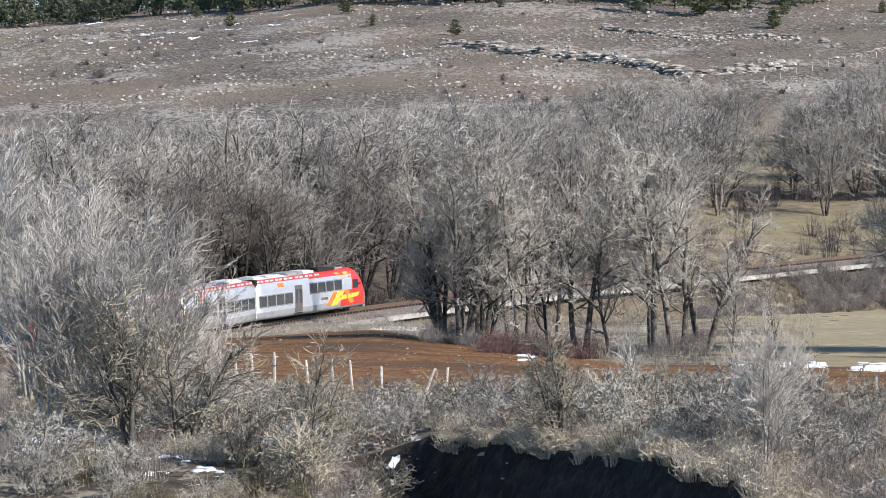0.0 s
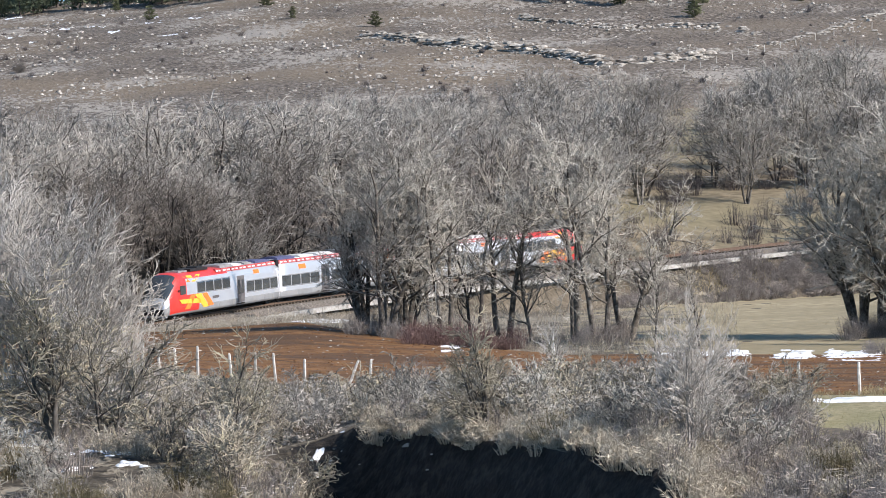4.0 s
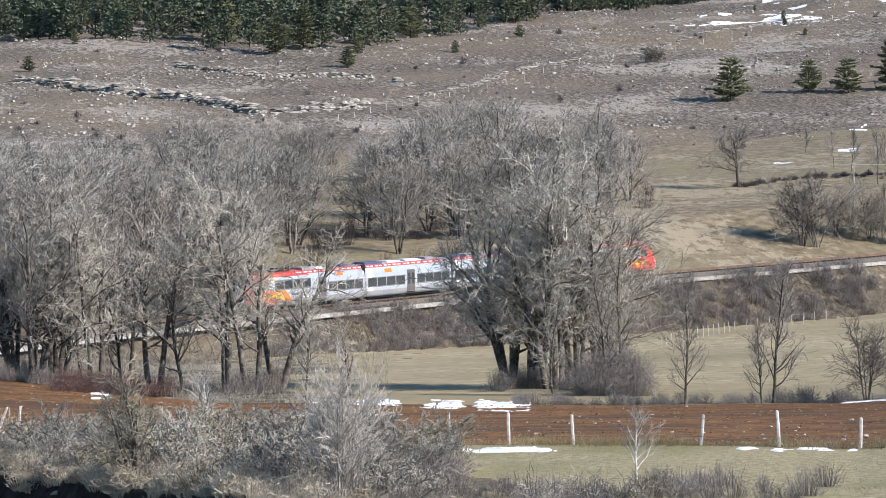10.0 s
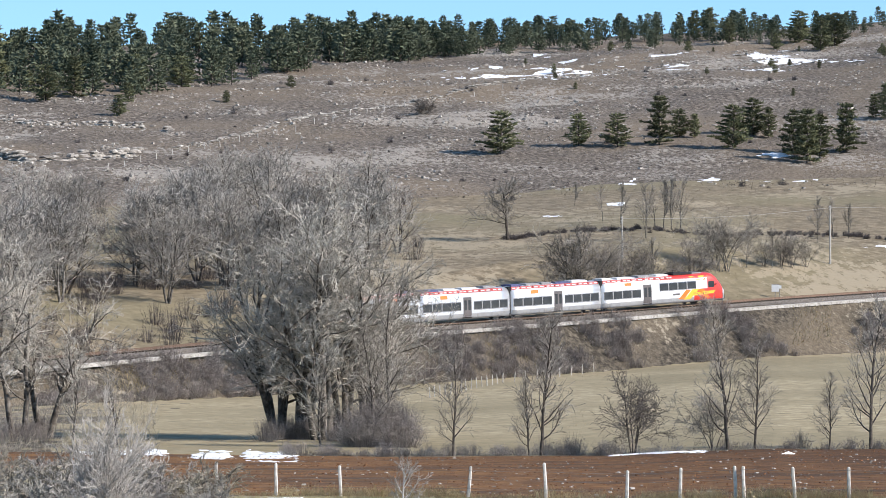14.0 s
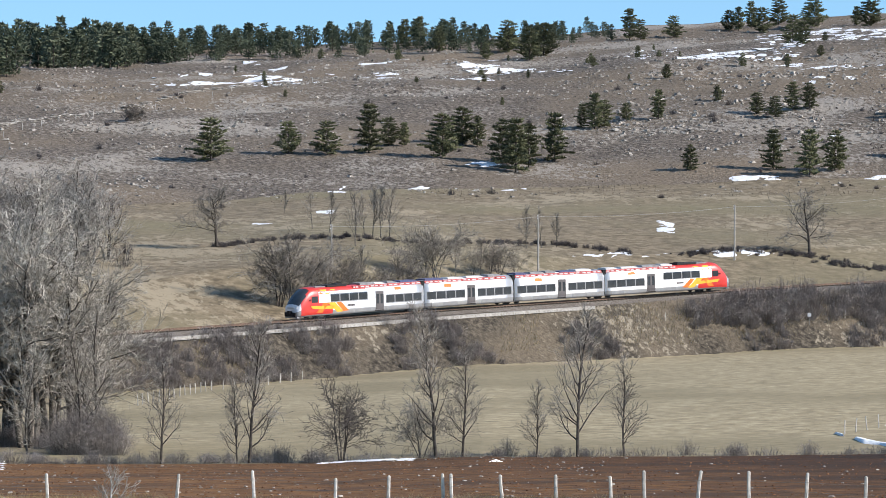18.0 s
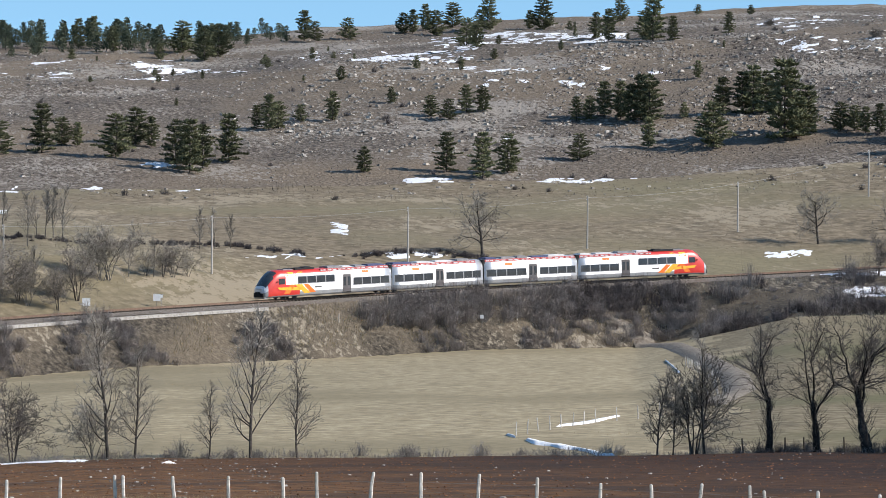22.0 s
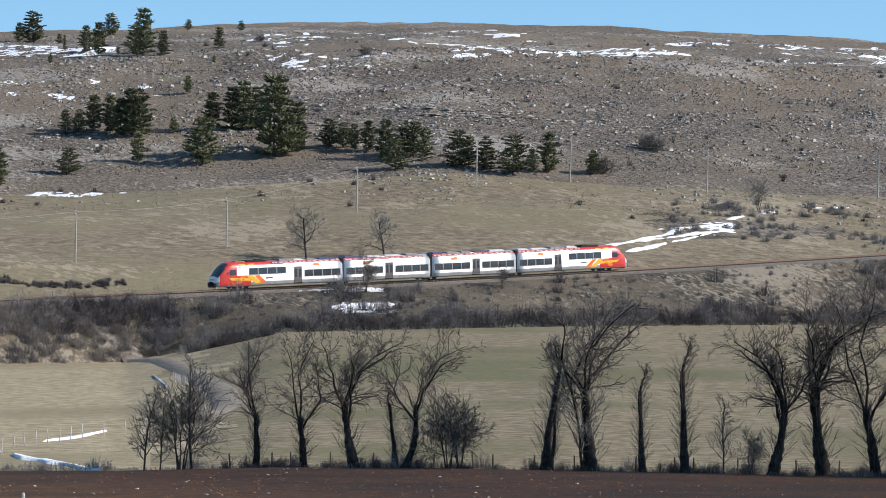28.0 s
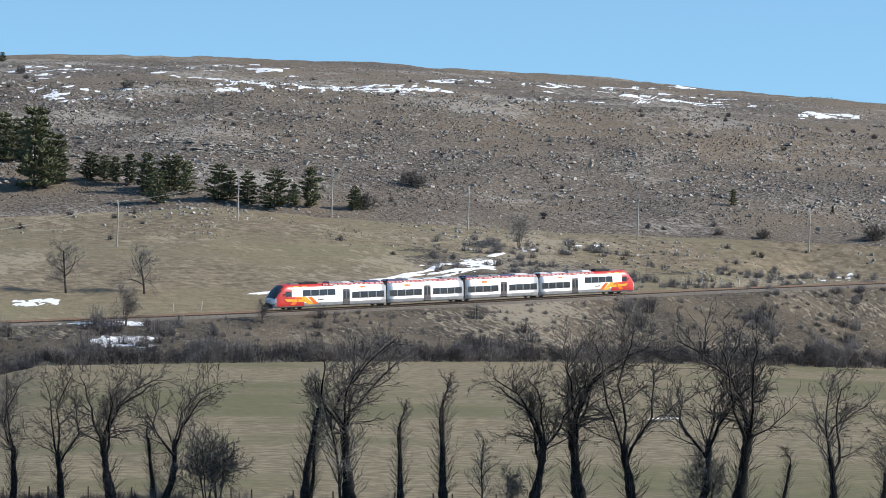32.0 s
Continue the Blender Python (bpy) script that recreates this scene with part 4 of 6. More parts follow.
MIDDLE = ((12.3, 489, 7, "w"), (12.6, 491, 6, "w"), (13.0, 492, 7, "p"), (13.7, 494, 7.5, "w"), (14.2, 508, 8.5, "w"), (14.5, 512, 6, "p"), (14.9, 514, 5.5, "p"), (15.2, 516, 5.5, "w"), (10.85, 546, 10.2, "oak"), (11.8, 483, 10.2, "w"), (12.02, 483, 10, "w"), (12.94, 534, 8.2, "p"), (13.08, 548, 6.8, "p"), (13.2, 551, 7.6, "p"), (13.32, 549, 8.2, "p"), (13.46, 550, 8.0, "p"), (12.95, 488, 5.6, "w"), (13.4, 488, 6.2, "w"), (14.08, 507, 8.2, "w"), (15.62, 547, 6.4, "p"), (15.86, 548, 6.2, "p"), (16.1, 549, 5.2, "p"), (12.81, 490, 7.1, "w"), (14.78, 514, 3.9, "w"), (15.05, 515, 4.5, "w"), (15.44, 518, 3.6, "w"), (20.07, 553, 9.9, "oak"), (11.86, 619, 4, "p"), (12.29, 573, 6.1, "p"), (12.55, 563, 6.5, "p"), (25.33, 583, 8.9, "oak"), (26.55, 584, 8.2, "oak"), (28.4, 556, 3.8, "w"), (32.4, 665, 6.9, "w"), (26.27, 544, 6.7, "w"),)
for az, d, h, k in MIDDLE:
    plant({"oak": "oak", "w": "multi", "p": "slim"}[k] + str(rng.randrange(2)), az, d, h, rng.uniform(0, 360), "trees beyond the line")
for az, d, h, k in ((10.01, 244, 7.3, "t"), (11.17, 244, 5.5, "t"), (11.33, 244, 9.6, "T"), (12.76, 243, 5.9, "m"), (13.97, 243, 4, "m"), (14.22, 242, 10.1, "T"), (14.62, 242, 7.4, "t"), (15.79, 242, 5.1, "t"), (16.45, 242, 9.9, "T"), (17.19, 242, 6.7, "t"),):
    plant("multi%d" % rng.randrange(2) if k == "m" else "thin%d" % rng.randrange(1, 3), az, d, h, rng.uniform(0, 360), "young trees beside the meadow")
for az, d, h, k in ((24.58, 237, 9.1, "f"), (25.35, 237, 9.5, "f"), (26.14, 236, 10, "c"), (26.8, 236, 5.4, "s"), (26.92, 235, 9.2, "l"), (27.62, 235, 5.5, "m"), (27.8, 235, 5, "m"), (29.14, 234, 8.1, "s"), (29.24, 234, 4.8, "s"), (29.74, 233, 8.4, "t"), (29.9, 233, 11.8, "c"), (30.68, 233, 6.7, "s"), (31.35, 232, 8.4, "s"), (31.95, 232, 4.9, "t"), (32.38, 231, 3.1, "m"), (23.6, 238, 7.6, "t"), (23.42, 238, 6.6, "m"), (22.85, 239, 5.6, "t"), (23.1, 238, 4.6, "t"), (32.72, 231, 10.4, "c"), (33.53, 231, 13.2, "c"), (34.34, 230, 13.2, "f"), (35.28, 229, 11, "l"), (35.91, 229, 13.5, "c"), (36.67, 228, 4.5, "s"), (37.43, 227, 10.2, "f"), (35.51, 229, 4.9, "m"), (38.14, 227, 9.5, "f"),):
    kind = {"f": ("ash5", "ash6"), "c": ("ash2", "ash3"), "s": ("ash0", "ash1"), "l": ("ash4", "ash4"), "m": ("multi0", "multi1"), "t": ("thin1", "thin2")}[k][rng.randrange(2)]
    plant(kind, az, d, h * 1.04, 0 if k == "l" else rng.uniform(0, 360), "row of old ashes beside the field")
for az, d, h, k in ((-1.99, 137, 5.1, "shrub"), (1.66, 131, 4.7, "shrub"), (4.68, 124, 5.8, "pale"), (2.73, 162, 3.3, "birch"), (9.25, 132, 3, "birch"), (-5.75, 156, 9.9, "pale"), (-4.58, 144, 7.4, "shrub"), (-4.28, 154, 9.7, "pale"), (-5.19, 155, 10.3, "pale"), (-6.1, 172, 12.1, "pale"), (-3.68, 156, 7.2, "pale"), (-3.91, 145, 5.6, "shrub"),):
    plant(k + ("0" if k == "birch" else str(rng.randrange(2))), az, d, h, rng.uniform(0, 360), "thicket on the near bank")
# low shrubs over the near bank
for i in range(90):
    az = rng.uniform(-6.4, 6.4)
    foot = 134.0 - 4.3 * max(0.0, min(5.0, az + 0.5))
    d = rng.uniform(max(124.0, foot + 7.5 if az > -0.8 else 130.0), 160 if az < 0 else 152)
    plant("low%d" % rng.randrange(3), az, d, rng.uniform(1.2, 3.0), rng.uniform(0, 360), "low shrubs on the near bank")
# forest of pines along the top of the hill
def small_pine(s, p, h, g):
    z = h * 0.08
    while z < h * 0.95:
        far = h * 0.34 * (1 - z / h) ** 0.7 * g.uniform(0.8, 1.25) + h * 0.03
        n = 5
        q0 = g.random() * 6.28
        for i in range(n):
            q = q0 + 1.257 * i + g.uniform(-0.4, 0.4)
            w = Vector((math.cos(q), math.sin(q), g.uniform(0.0, 0.4)))
            for j in range(2):
                c = p + Vector((0, 0, z)) + w * far * (0.3 + 0.45 * j)
                for m in range(2):
                    s.spike(c, c + (w * 0.6 + Vector((g.uniform(-1, 1), g.uniform(-1, 1), g.uniform(-0.2, 0.9)))).normalized() * h * g.uniform(0.07, 0.14), h * 0.038)
        z += h * g.uniform(0.07, 0.10)


forest, stems_ = Soup(), Soup()
for i in range(900):
    if i < 640:
        az = rng.uniform(-7.5, 9.6)
        lo = float(np.interp(az, (-7.5, -4, 0, 2, 4.5, 6, 7.5, 9.6), (985, 975, 880, 838, 818, 848, 915, 970)))
        d, h = lo + (1075 - lo) * rng.random() ** 1.2, rng.uniform(6.0, 10.5)
    else:
        az = 9.0 + 8.0 * rng.random() ** 1.5
        d, h = rng.uniform(985, 1075), rng.uniform(3.2, 6.5) * (1.25 - (az - 9.0) * 0.05)
    p = spot(az, d)
    small_pine(forest, p, h, rng)
    stems_.tube(p - Vector((0, 0, 0.4)), p + Vector((0, 0, h * 0.8)), h * 0.018, h * 0.006, 5)
tagged(forest.make("pine_forest", M_NEEDLE2), "dense dark green pine forest on the hill top", "forest", kind="stuff")
tagged(stems_.make("pine_stems", M_DARKBARK), "dark trunks of the pine forest on the hill", "trunks", kind="stuff")
for i in range(26):
    plant("pine%d" % rng.randrange(4), rng.uniform(10, 24), rng.uniform(800, 960), rng.uniform(1.2, 2.4), rng.uniform(0, 360), "small pines on the hill", "small bushy pine among the stones")
for src_, _h in STORE.values():
    for o_ in (*src_.children_recursive, src_):
        bpy.data.objects.remove(o_)


# ---------- brush, grass and stones ----------
def blades(name, count, where, hlo, hhi, r, mat, label, category, lean=0.45, forks=0, seed=3):
    """Many thin stems over a stretch of ground, as one mesh."""
    g = random.Random(seed)
    s = Soup()
    for i in range(count):
        q = where(g)
        if q is None:
            continue
        az, d, k = q
        p = spot(az, d, -0.05)
        h = g.uniform(hlo, hhi) * k
        w = Vector((g.gauss(0, lean), g.gauss(0, lean), 1)).normalized()
        tip = p + w * h
        s.spike(p, tip, r)
        for j in range(forks):
            a = p.lerp(tip, g.uniform(0.2, 0.8))
            s.spike(a, a + (w + Vector((g.gauss(0, 0.6), g.gauss(0, 0.6), g.gauss(0.1, 0.3)))).normalized() * h * g.uniform(0.3, 0.55), r * 0.7)
    return tagged(s.make(name, mat), label, category, kind="stuff")


def bushes(name, count, where, rlo, rhi, stems, r, mat, label, category, seed, forks=2, tall=1.0):
    """Round bushes of thin stems, as one mesh; where gives bearing and distance of each."""
    g = random.Random(seed)
    s = Soup()
    for i in range(count):
        q = where(g)
        if q is None:
            continue
        c = spot(q[0], q[1], -0.1)
        R = g.uniform(rlo, rhi)
        hh = tall * g.uniform(0.75, 1.2)
        for k in range(int(stems * (R / rhi) ** 0.7)):
            a = g.random() * 6.283
            e = g.random() ** 0.7
            w = Vector((math.cos(a) * e, math.sin(a) * e, hh * math.sqrt(max(0.0, 1.05 - e * e)) + 0.12)) * R * g.uniform(0.65, 1.1)
            root = c + Vector((math.cos(a) * e, math.sin(a) * e, 0)) * R * 0.45
            tip = c + w
            s.spike(root, tip, r)
            for j in range(forks):
                m = root.lerp(tip, g.uniform(0.3, 0.85))
                s.spike(m, m + Vector((g.gauss(0, 1), g.gauss(0, 1), g.gauss(0.5, 0.7))).normalized() * R * g.uniform(0.2, 0.45), r * 0.75)
    return tagged(s.make(name, mat), label, category, kind="stuff")


def clumps(az, d, size, seed):
    """0 to 1: how thick growth stands at a place."""
    x, y = d * math.sin(radians(az)), d * math.cos(radians(az))
    return noise.noise(Vector((x / size, y / size, seed)))


def bank_spot(g):
    az = g.uniform(-7.2, 9.5)
    f = along(az, FENCE_D)
    d = g.uniform(118 if az < 3.5 else 106, f - 1)
    foot = 134.0 - 4.3 * max(0.0, min(5.0, az + 0.5))
    if (az > 6.5 and d > 124) or (-1.7 < az < 0.0 and 135 < d < 145) or (-0.6 < az < 4.6 and d < foot + 6):
        return None
    c = clumps(az, d, 5.0, 1.0)
    if az < -2.6 and c < 0.05 and d < 165:
        return None
    return (az, d, 0.5 + max(0.0, c) * 1.6) if c > -0.35 or g.random() < 0.3 else None


blades("bank_grass", 22000, bank_spot, 0.3, 0.75, 0.014, M_TUFT, "grey dry grass on the near bank", "grass", 0.8, 1, 11)
bushes("bank_brambles", 900, lambda g: (lambda q: q and (q[0], q[1]))(bank_spot(g)), 0.4, 1.15, 46, 0.021, M_TUFT, "tangled grey brambles on the near bank", "brambles", 12, 3)
bushes("mound_brambles", 520, lambda g: (lambda az: (az, 134 - 4.3 * max(0.0, min(5.0, az + 0.5)) + g.uniform(4.6, 14)))(g.uniform(-0.1, 5.6)), 0.35, 1.0, 46, 0.021, M_TUFT, "grey leafless brambles over the near mound", "brambles", 44, 3)
bushes("bank_scrub", 420, lambda g: (lambda q: q and (q[0], q[1]))(bank_spot(g)), 0.6, 1.6, 60, 0.020, M_BRUSH, "leafless grey-brown scrub on the near bank", "scrub", 24)
bushes("broom_scrub", 170, lambda g: (lambda q: q and (q[0], q[1]))(bank_spot(g)), 0.6, 1.4, 90, 0.015, M_OLIVE, "olive-brown broom on the near bank", "scrub", 25)
bushes("meadow_tussocks", 110, lambda g: (g.uniform(6.0, 12.5), 104 + 28 * g.random() ** 1.6), 0.4, 1.1, 110, 0.009, M_BRUSH, "grey leafless tussocks before the fence", "tussocks", 26)


def toe_spot(g):
    az = g.uniform(3.5, 23.5)
    td, tz = track_polar(az)
    d = td - g.uniform(4.6, 15.5)
    c = clumps(az, d, 9.0, 2.0)
    return (az, d, 0.7 + max(0, c)) if c > (-0.3 if az < 13 else 0.08) else None


blades("embankment_brush", 9000, toe_spot, 0.5, 1.2, 0.022, M_BRUSH, "grey-brown leafless brush on the railway embankment", "brush", 0.4, 2, 13)
bushes("embankment_bushes", 1300, lambda g: (lambda q: q and (q[0], q[1]))(toe_spot(g)), 0.7, 1.9, 70, 0.022, M_BRUSH, "grey leafless bushes on the railway embankment", "bushes", 27, 2, 1.2)
blades("embankment_grass", 6000, lambda g: (lambda az: (az, track_polar(az)[0] - g.uniform(4.6, 13), 1.0) if clumps(az, 460, 12.0, 3.0) > 0.0 else None)(g.uniform(3, 23)), 0.4, 0.9, 0.03, M_DRY, "straw-coloured dry grass on the railway embankment", "grass", 0.5, 1, 14)


def belt_spot(g):
    az = g.uniform(16.5, 39)
    td, tz = track_polar(az)
    if az < 23.5:
        if clumps(az, td, 14.0, 4.0) < (0.05 if az < 18.5 else -0.25):
            return None
        return (az, td - g.uniform(5, 10), 0.8)
    c = clumps(az, td, 12.0, 7.0)
    low = g.random() < 0.66
    if not low and c < 0.0:
        return None
    return (az, td - (37 - g.uniform(-1, 5) if low else g.uniform(6, 36)), 0.9 + 0.6 * max(0, c))


bushes("dark_hedge", 850, lambda g: (lambda q: (q[0], q[1]) if q and q[0] > 21.5 else None)(belt_spot(g)), 0.8, 2.6, 80, 0.026, M_DARKBRUSH, "dark leafless hedge bushes below the railway", "hedge", 15, 2, 1.1)
bushes("tall_hedge_bushes", 700, lambda g: (lambda q: (q[0], q[1]) if q and (q[0] < 21.5 or clumps(q[0], q[1], 9.0, 5.0) > 0.0) else None)(belt_spot(g)), 0.7, 3.0, 90, 0.026, M_BRUSH, "grey leafless hedge bushes below the railway", "hedge", 46, 2, 1.2)


def slope_spot(g):
    az = g.uniform(23.8, 39)
    td, tz = track_polar(az)
    d = td - g.uniform(5, 36)
    return (az, d, 0.6 + max(0.0, clumps(az, d, 5.0, 3.0)))


blades("slope_grass", 12000, slope_spot, 0.2, 0.6, 0.03, M_HILLGRASS, "rough brown grass on the slope below the line", "grass", 0.7, 1, 47)
bushes("slope_scrub", 500, lambda g: slope_spot(g)[:2], 0.3, 0.9, 44, 0.024, M_BRUSH, "low grey scrub on the slope below the line", "scrub", 48)
blades("hedge_foot_grass", 5000, lambda g: (lambda az: (az, track_polar(az)[0] - (37 - g.uniform(-3, 3) if az > 25 else g.uniform(5, 11)), 1.0))(g.uniform(17, 39)), 0.3, 0.7, 0.03, M_TUFT, "dry grass at the foot of the hedge", "grass", 0.4, 1, 28)


def wood_spot(g):
    az = g.uniform(-8, 9.5)
    td, tz = track_polar(az)
    return (az, td + 7 + g.random() ** 1.5 * 200, 1.0)


# dark brush here stands in for the shade inside the wood
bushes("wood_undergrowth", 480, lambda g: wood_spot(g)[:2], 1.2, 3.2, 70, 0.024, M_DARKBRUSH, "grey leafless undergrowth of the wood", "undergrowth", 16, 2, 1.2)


def verge_spot(g):
    az = g.uniform(-6.5, 5.5)
    e = along(az, EDGE_D)
    td, tz = track_polar(az)
    d = g.uniform(e + 1, max(e + 6, td - 5))
    return (az, d, 1.0) if clumps(az, d, 8.0, 9.0) > -0.25 else None


blades("line_side_scrub", 9000, verge_spot, 0.5, 1.1, 0.018, M_TUFT, "pale dry weeds and scrub beside the line", "weeds", 0.4, 2, 17)
bushes("red_thicket", 34, lambda g: (g.gauss(1.7, 0.35) if g.random() < 0.6 else g.gauss(0.9, 0.2), g.uniform(255, 272)), 0.8, 1.8, 120, 0.014, M_REDBRUSH, "reddish leafless thicket beside the ploughed field", "thicket", 18, 2, 1.1)
blades("fence_grass", 9000, lambda g: (lambda az: (az, along(az, FENCE_D) + g.gauss(0.2, 0.5), 1.0 if clumps(az, 150, 3.0, 3.0) > -0.1 else 0.5))(g.uniform(3.5, 29)), 0.25, 0.6, 0.010, M_DRY, "tall dry grass along the wire fence", "grass", 0.35, 1, 19)
blades("field_edge_weeds", 6000, lambda g: (lambda az: (az, along(az, EDGE_D) + g.uniform(0, 5), 1.0 if clumps(az, 240, 5.0, 6.0) > 0 else 0.45))(g.uniform(7.5, 39)), 0.25, 0.8, 0.014, M_BRUSH, "dark weeds along the far edge of the field", "weeds", 0.4, 2, 20)
bushes("pasture_hedge", 400, lambda g: (lambda az: (az, 549 + 4 * math.sin(az * 1.7) + g.gauss(0, 1.2)) if clumps(az, 549, 10.0, 2.0) > -0.45 else None)(g.uniform(10.8, 22.5)), 0.35, 0.95, 44, 0.03, M_DARKBRUSH, "low dark hedge across the pasture", "hedge", 21)
bushes("knoll_scrub", 420, lambda g: (lambda az, d: (az, d) if clumps(az, d, 11.0, 8.0) > -0.1 else None)(g.uniform(31, 39), g.uniform(626, 672)), 0.4, 1.5, 60, 0.03, M_BRUSH, "grey-brown scrub on the stony knoll above the line", "scrub", 22)
bushes("edge_bushes", 70, lambda g: (lambda az: (az, along(az, EDGE_D) + g.uniform(0.5, 5)))(g.uniform(7.5, 12.5) if g.random() < 0.5 else g.uniform(14, 38)), 0.5, 1.3, 90, 0.013, M_BRUSH, "leafless bushes along the edge of the field", "bushes", 29)
bushes("field_corner_thicket", 16, lambda g: (g.uniform(8.5, 9.25), g.uniform(258, 270)), 1.3, 3.0, 260, 0.013, M_BRUSH, "round grey thicket at the corner of the field", "thicket", 49, 3, 1.3)
bushes("tree_foot_brush", 60, lambda g: (lambda q: (q + g.gauss(0, 0.25), g.uniform(272, 284)))(g.choice((0.0, 0.3, 3.2, 3.6, 7.5, 7.9, 8.3))), 0.6, 1.7, 110, 0.014, M_BRUSH, "grey leafless brush at the feet of the tall trees", "brush", 50, 2, 1.3)
bushes("ash_foot_bushes", 150, lambda g: (lambda az: (az, along(az, EDGE_D) + g.uniform(0.2, 3.5)))(g.uniform(24, 38.5)), 0.3, 1.0, 80, 0.012, M_DARKBRUSH, "dark leafless weeds at the foot of the ashes", "weeds", 45)
bushes("hill_shrubs", 520, lambda g: (lambda az, d: (az, d) if clumps(az, d, 22.0, 12.0) > -0.05 else None)(g.uniform(-7, 39), g.uniform(640, 900)), 0.4, 1.3, 46, 0.04, M_DARKBRUSH, "low dark shrubs scattered over the hillside", "shrubs", 23)


def open_hill(g):
    az, d = g.uniform(-7.5, 39), g.uniform(650, 1050)
    return (az, d, 0.6 + max(0.0, clumps(az, d, 16.0, 3.0)))


blades("hill_grass", 52000, open_hill, 0.25, 0.6, 0.06, M_HILLGRASS, "dry brown grass tufts over the hillside", "grass", 0.7, 0, 40)


blades("brow_heath", 16000, lambda g: (lambda az, d: (az, d, 0.7 + 0.8 * max(0.0, clumps(az, d, 9.0, 6.0))) if clumps(az, d, 14.0, 5.0) > -0.2 else None)(g.uniform(21, 39), g.uniform(705, 845)), 0.3, 0.75, 0.17, M_DARKBRUSH, "dark heath over the steep brow of the hill", "heath", 0.9, 0, 52)
blades("hill_heath", 26000, open_hill, 0.2, 0.5, 0.10, M_DARKBRUSH, "dark heath tufts over the stony hillside", "heath", 0.8, 0, 51)


def open_meadow(g):
    az = g.uniform(4, 38)
    e, td = along(az, EDGE_D), track_polar(az)[0]
    d = e + 3 + (td - 18 - e) * g.random()
    return (az, d, 0.5 + max(0.0, clumps(az, d, 7.0, 3.0)))


blades("meadow_grass", 30000, open_meadow, 0.08, 0.22, 0.035, M_DRY, "short straw-coloured grass of the meadow", "grass", 0.8, 0, 41)
blades("pasture_grass", 26000, lambda g: (lambda az: (az, track_polar(az)[0] + 10 + (660 - track_polar(az)[0]) * g.random(), 1.0))(g.uniform(9, 38)), 0.1, 0.3, 0.05, M_HILLGRASS, "short brown grass of the pasture", "grass", 0.8, 0, 42)
blades("near_grass", 14000, lambda g: (lambda az: (az, g.uniform(118, along(az, FENCE_D) - 0.5), 1.0))(g.uniform(6.5, 27)), 0.05, 0.16, 0.014, M_GREENBLADE, "short green and yellow grass before the fence", "grass", 0.8, 0, 43)


def stones(name, count, where, lo, hi, mat, label, seed, flat=0.6):
    g = random.Random(seed)
    s = Soup()
    for i in range(count):
        q = where(g)
        if q is None:
            continue
        r = lo + (hi - lo) * g.random() ** 3
        s.chip(spot(q[0], q[1], r * 0.15), r * g.uniform(0.8, 1.5), r * g.uniform(0.8, 1.3), r * flat * g.uniform(0.6, 1.2), g)
    return tagged(s.make(name, mat), label, "stones", kind="stuff")


def hill_spot(g):
    az, d = g.uniform(-7.5, 39), g.uniform(655, 1000)
    c = clumps(az, d, 30.0, 2.0) + 0.6 * clumps(az, d, 9.0, 4.0)
    if 10 < az < 26 and d < 735 and g.random() < 0.8:
        return None
    return (az, d) if c > 0.02 or g.random() < 0.12 else None


stones("hill_stones", 60000, hill_spot, 0.12, 0.50, M_STONE, "pale limestone scree strewn over the hillside", 31)
stones("brow_stones", 8000, lambda g: (lambda az, d: (az, d) if clumps(az, d, 12.0, 8.0) > -0.1 else None)(g.uniform(17, 39), g.uniform(720, 845)), 0.2, 0.7, M_STONE, "pale limestone blocks on the steep brow of the hill", 35)
stones("field_stones", 1500, lambda g: (lambda az: (az, g.uniform(along(az, FENCE_D) + 2, along(az, EDGE_D) - 1)))(g.uniform(-5, 17) if g.random() < 0.85 else g.uniform(17, 34)), 0.03, 0.11, M_STONE, "pale stones lying on the ploughed soil", 32)
stones("soil_clods", 9000, lambda g: (lambda az: (az, g.uniform(along(az, FENCE_D) + 1, along(az, EDGE_D) - 0.5)))(g.uniform(-6, 38)), 0.03, 0.07, M_CLOD, "reddish clods of ploughed soil", 33, 0.8)
stones("bank_stones", 500, lambda g: (g.uniform(-3, 4.5), g.uniform(128, 160)), 0.06, 0.3, M_STONE, "loose stones on the near bank", 34)


def line_points(pts, step):
    """Bearing and distance every step metres along a line of such pairs."""
    out = []
    for (a, d), (b, e) in zip(pts[:-1], pts[1:]):
        n = max(1, int(math.hypot(math.radians(b - a) * (d + e) / 2, e - d) / step))
        out += [(a + (b - a) * i / n, d + (e - d) * i / n) for i in range(n)]
    return out


def ledge(pts, lo, hi, seed, thick=0.8, skip=0.25):
    g = random.Random(seed)
    s = Soup()
    for az, d in line_points(pts, 0.8):
        if g.random() < skip or noise.noise(Vector((az * 9.0, seed, 0.3))) < -0.32:
            continue
        drop = g.gauss(0, 0.25)
        for row in range(3 if thick > 0.65 else 2):
            r = g.uniform(lo, hi)
            s.rock(spot(az + g.gauss(0, 0.02), d + drop + row * 0.5 + g.gauss(0, 0.2), row * r * thick * 0.95), r * g.uniform(1.0, 2.0), r * 1.1, r * thick * 0.6, g)
        if g.random() < 0.5:
            r = g.uniform(lo, hi) * 0.6
            s.rock(spot(az, d - g.uniform(1, 5)), r, r, r * 0.6, g)
    return tagged(s.make("rock_ledge", M_STONE), "broken limestone ledge across the hillside", "rocks", kind="stuff")


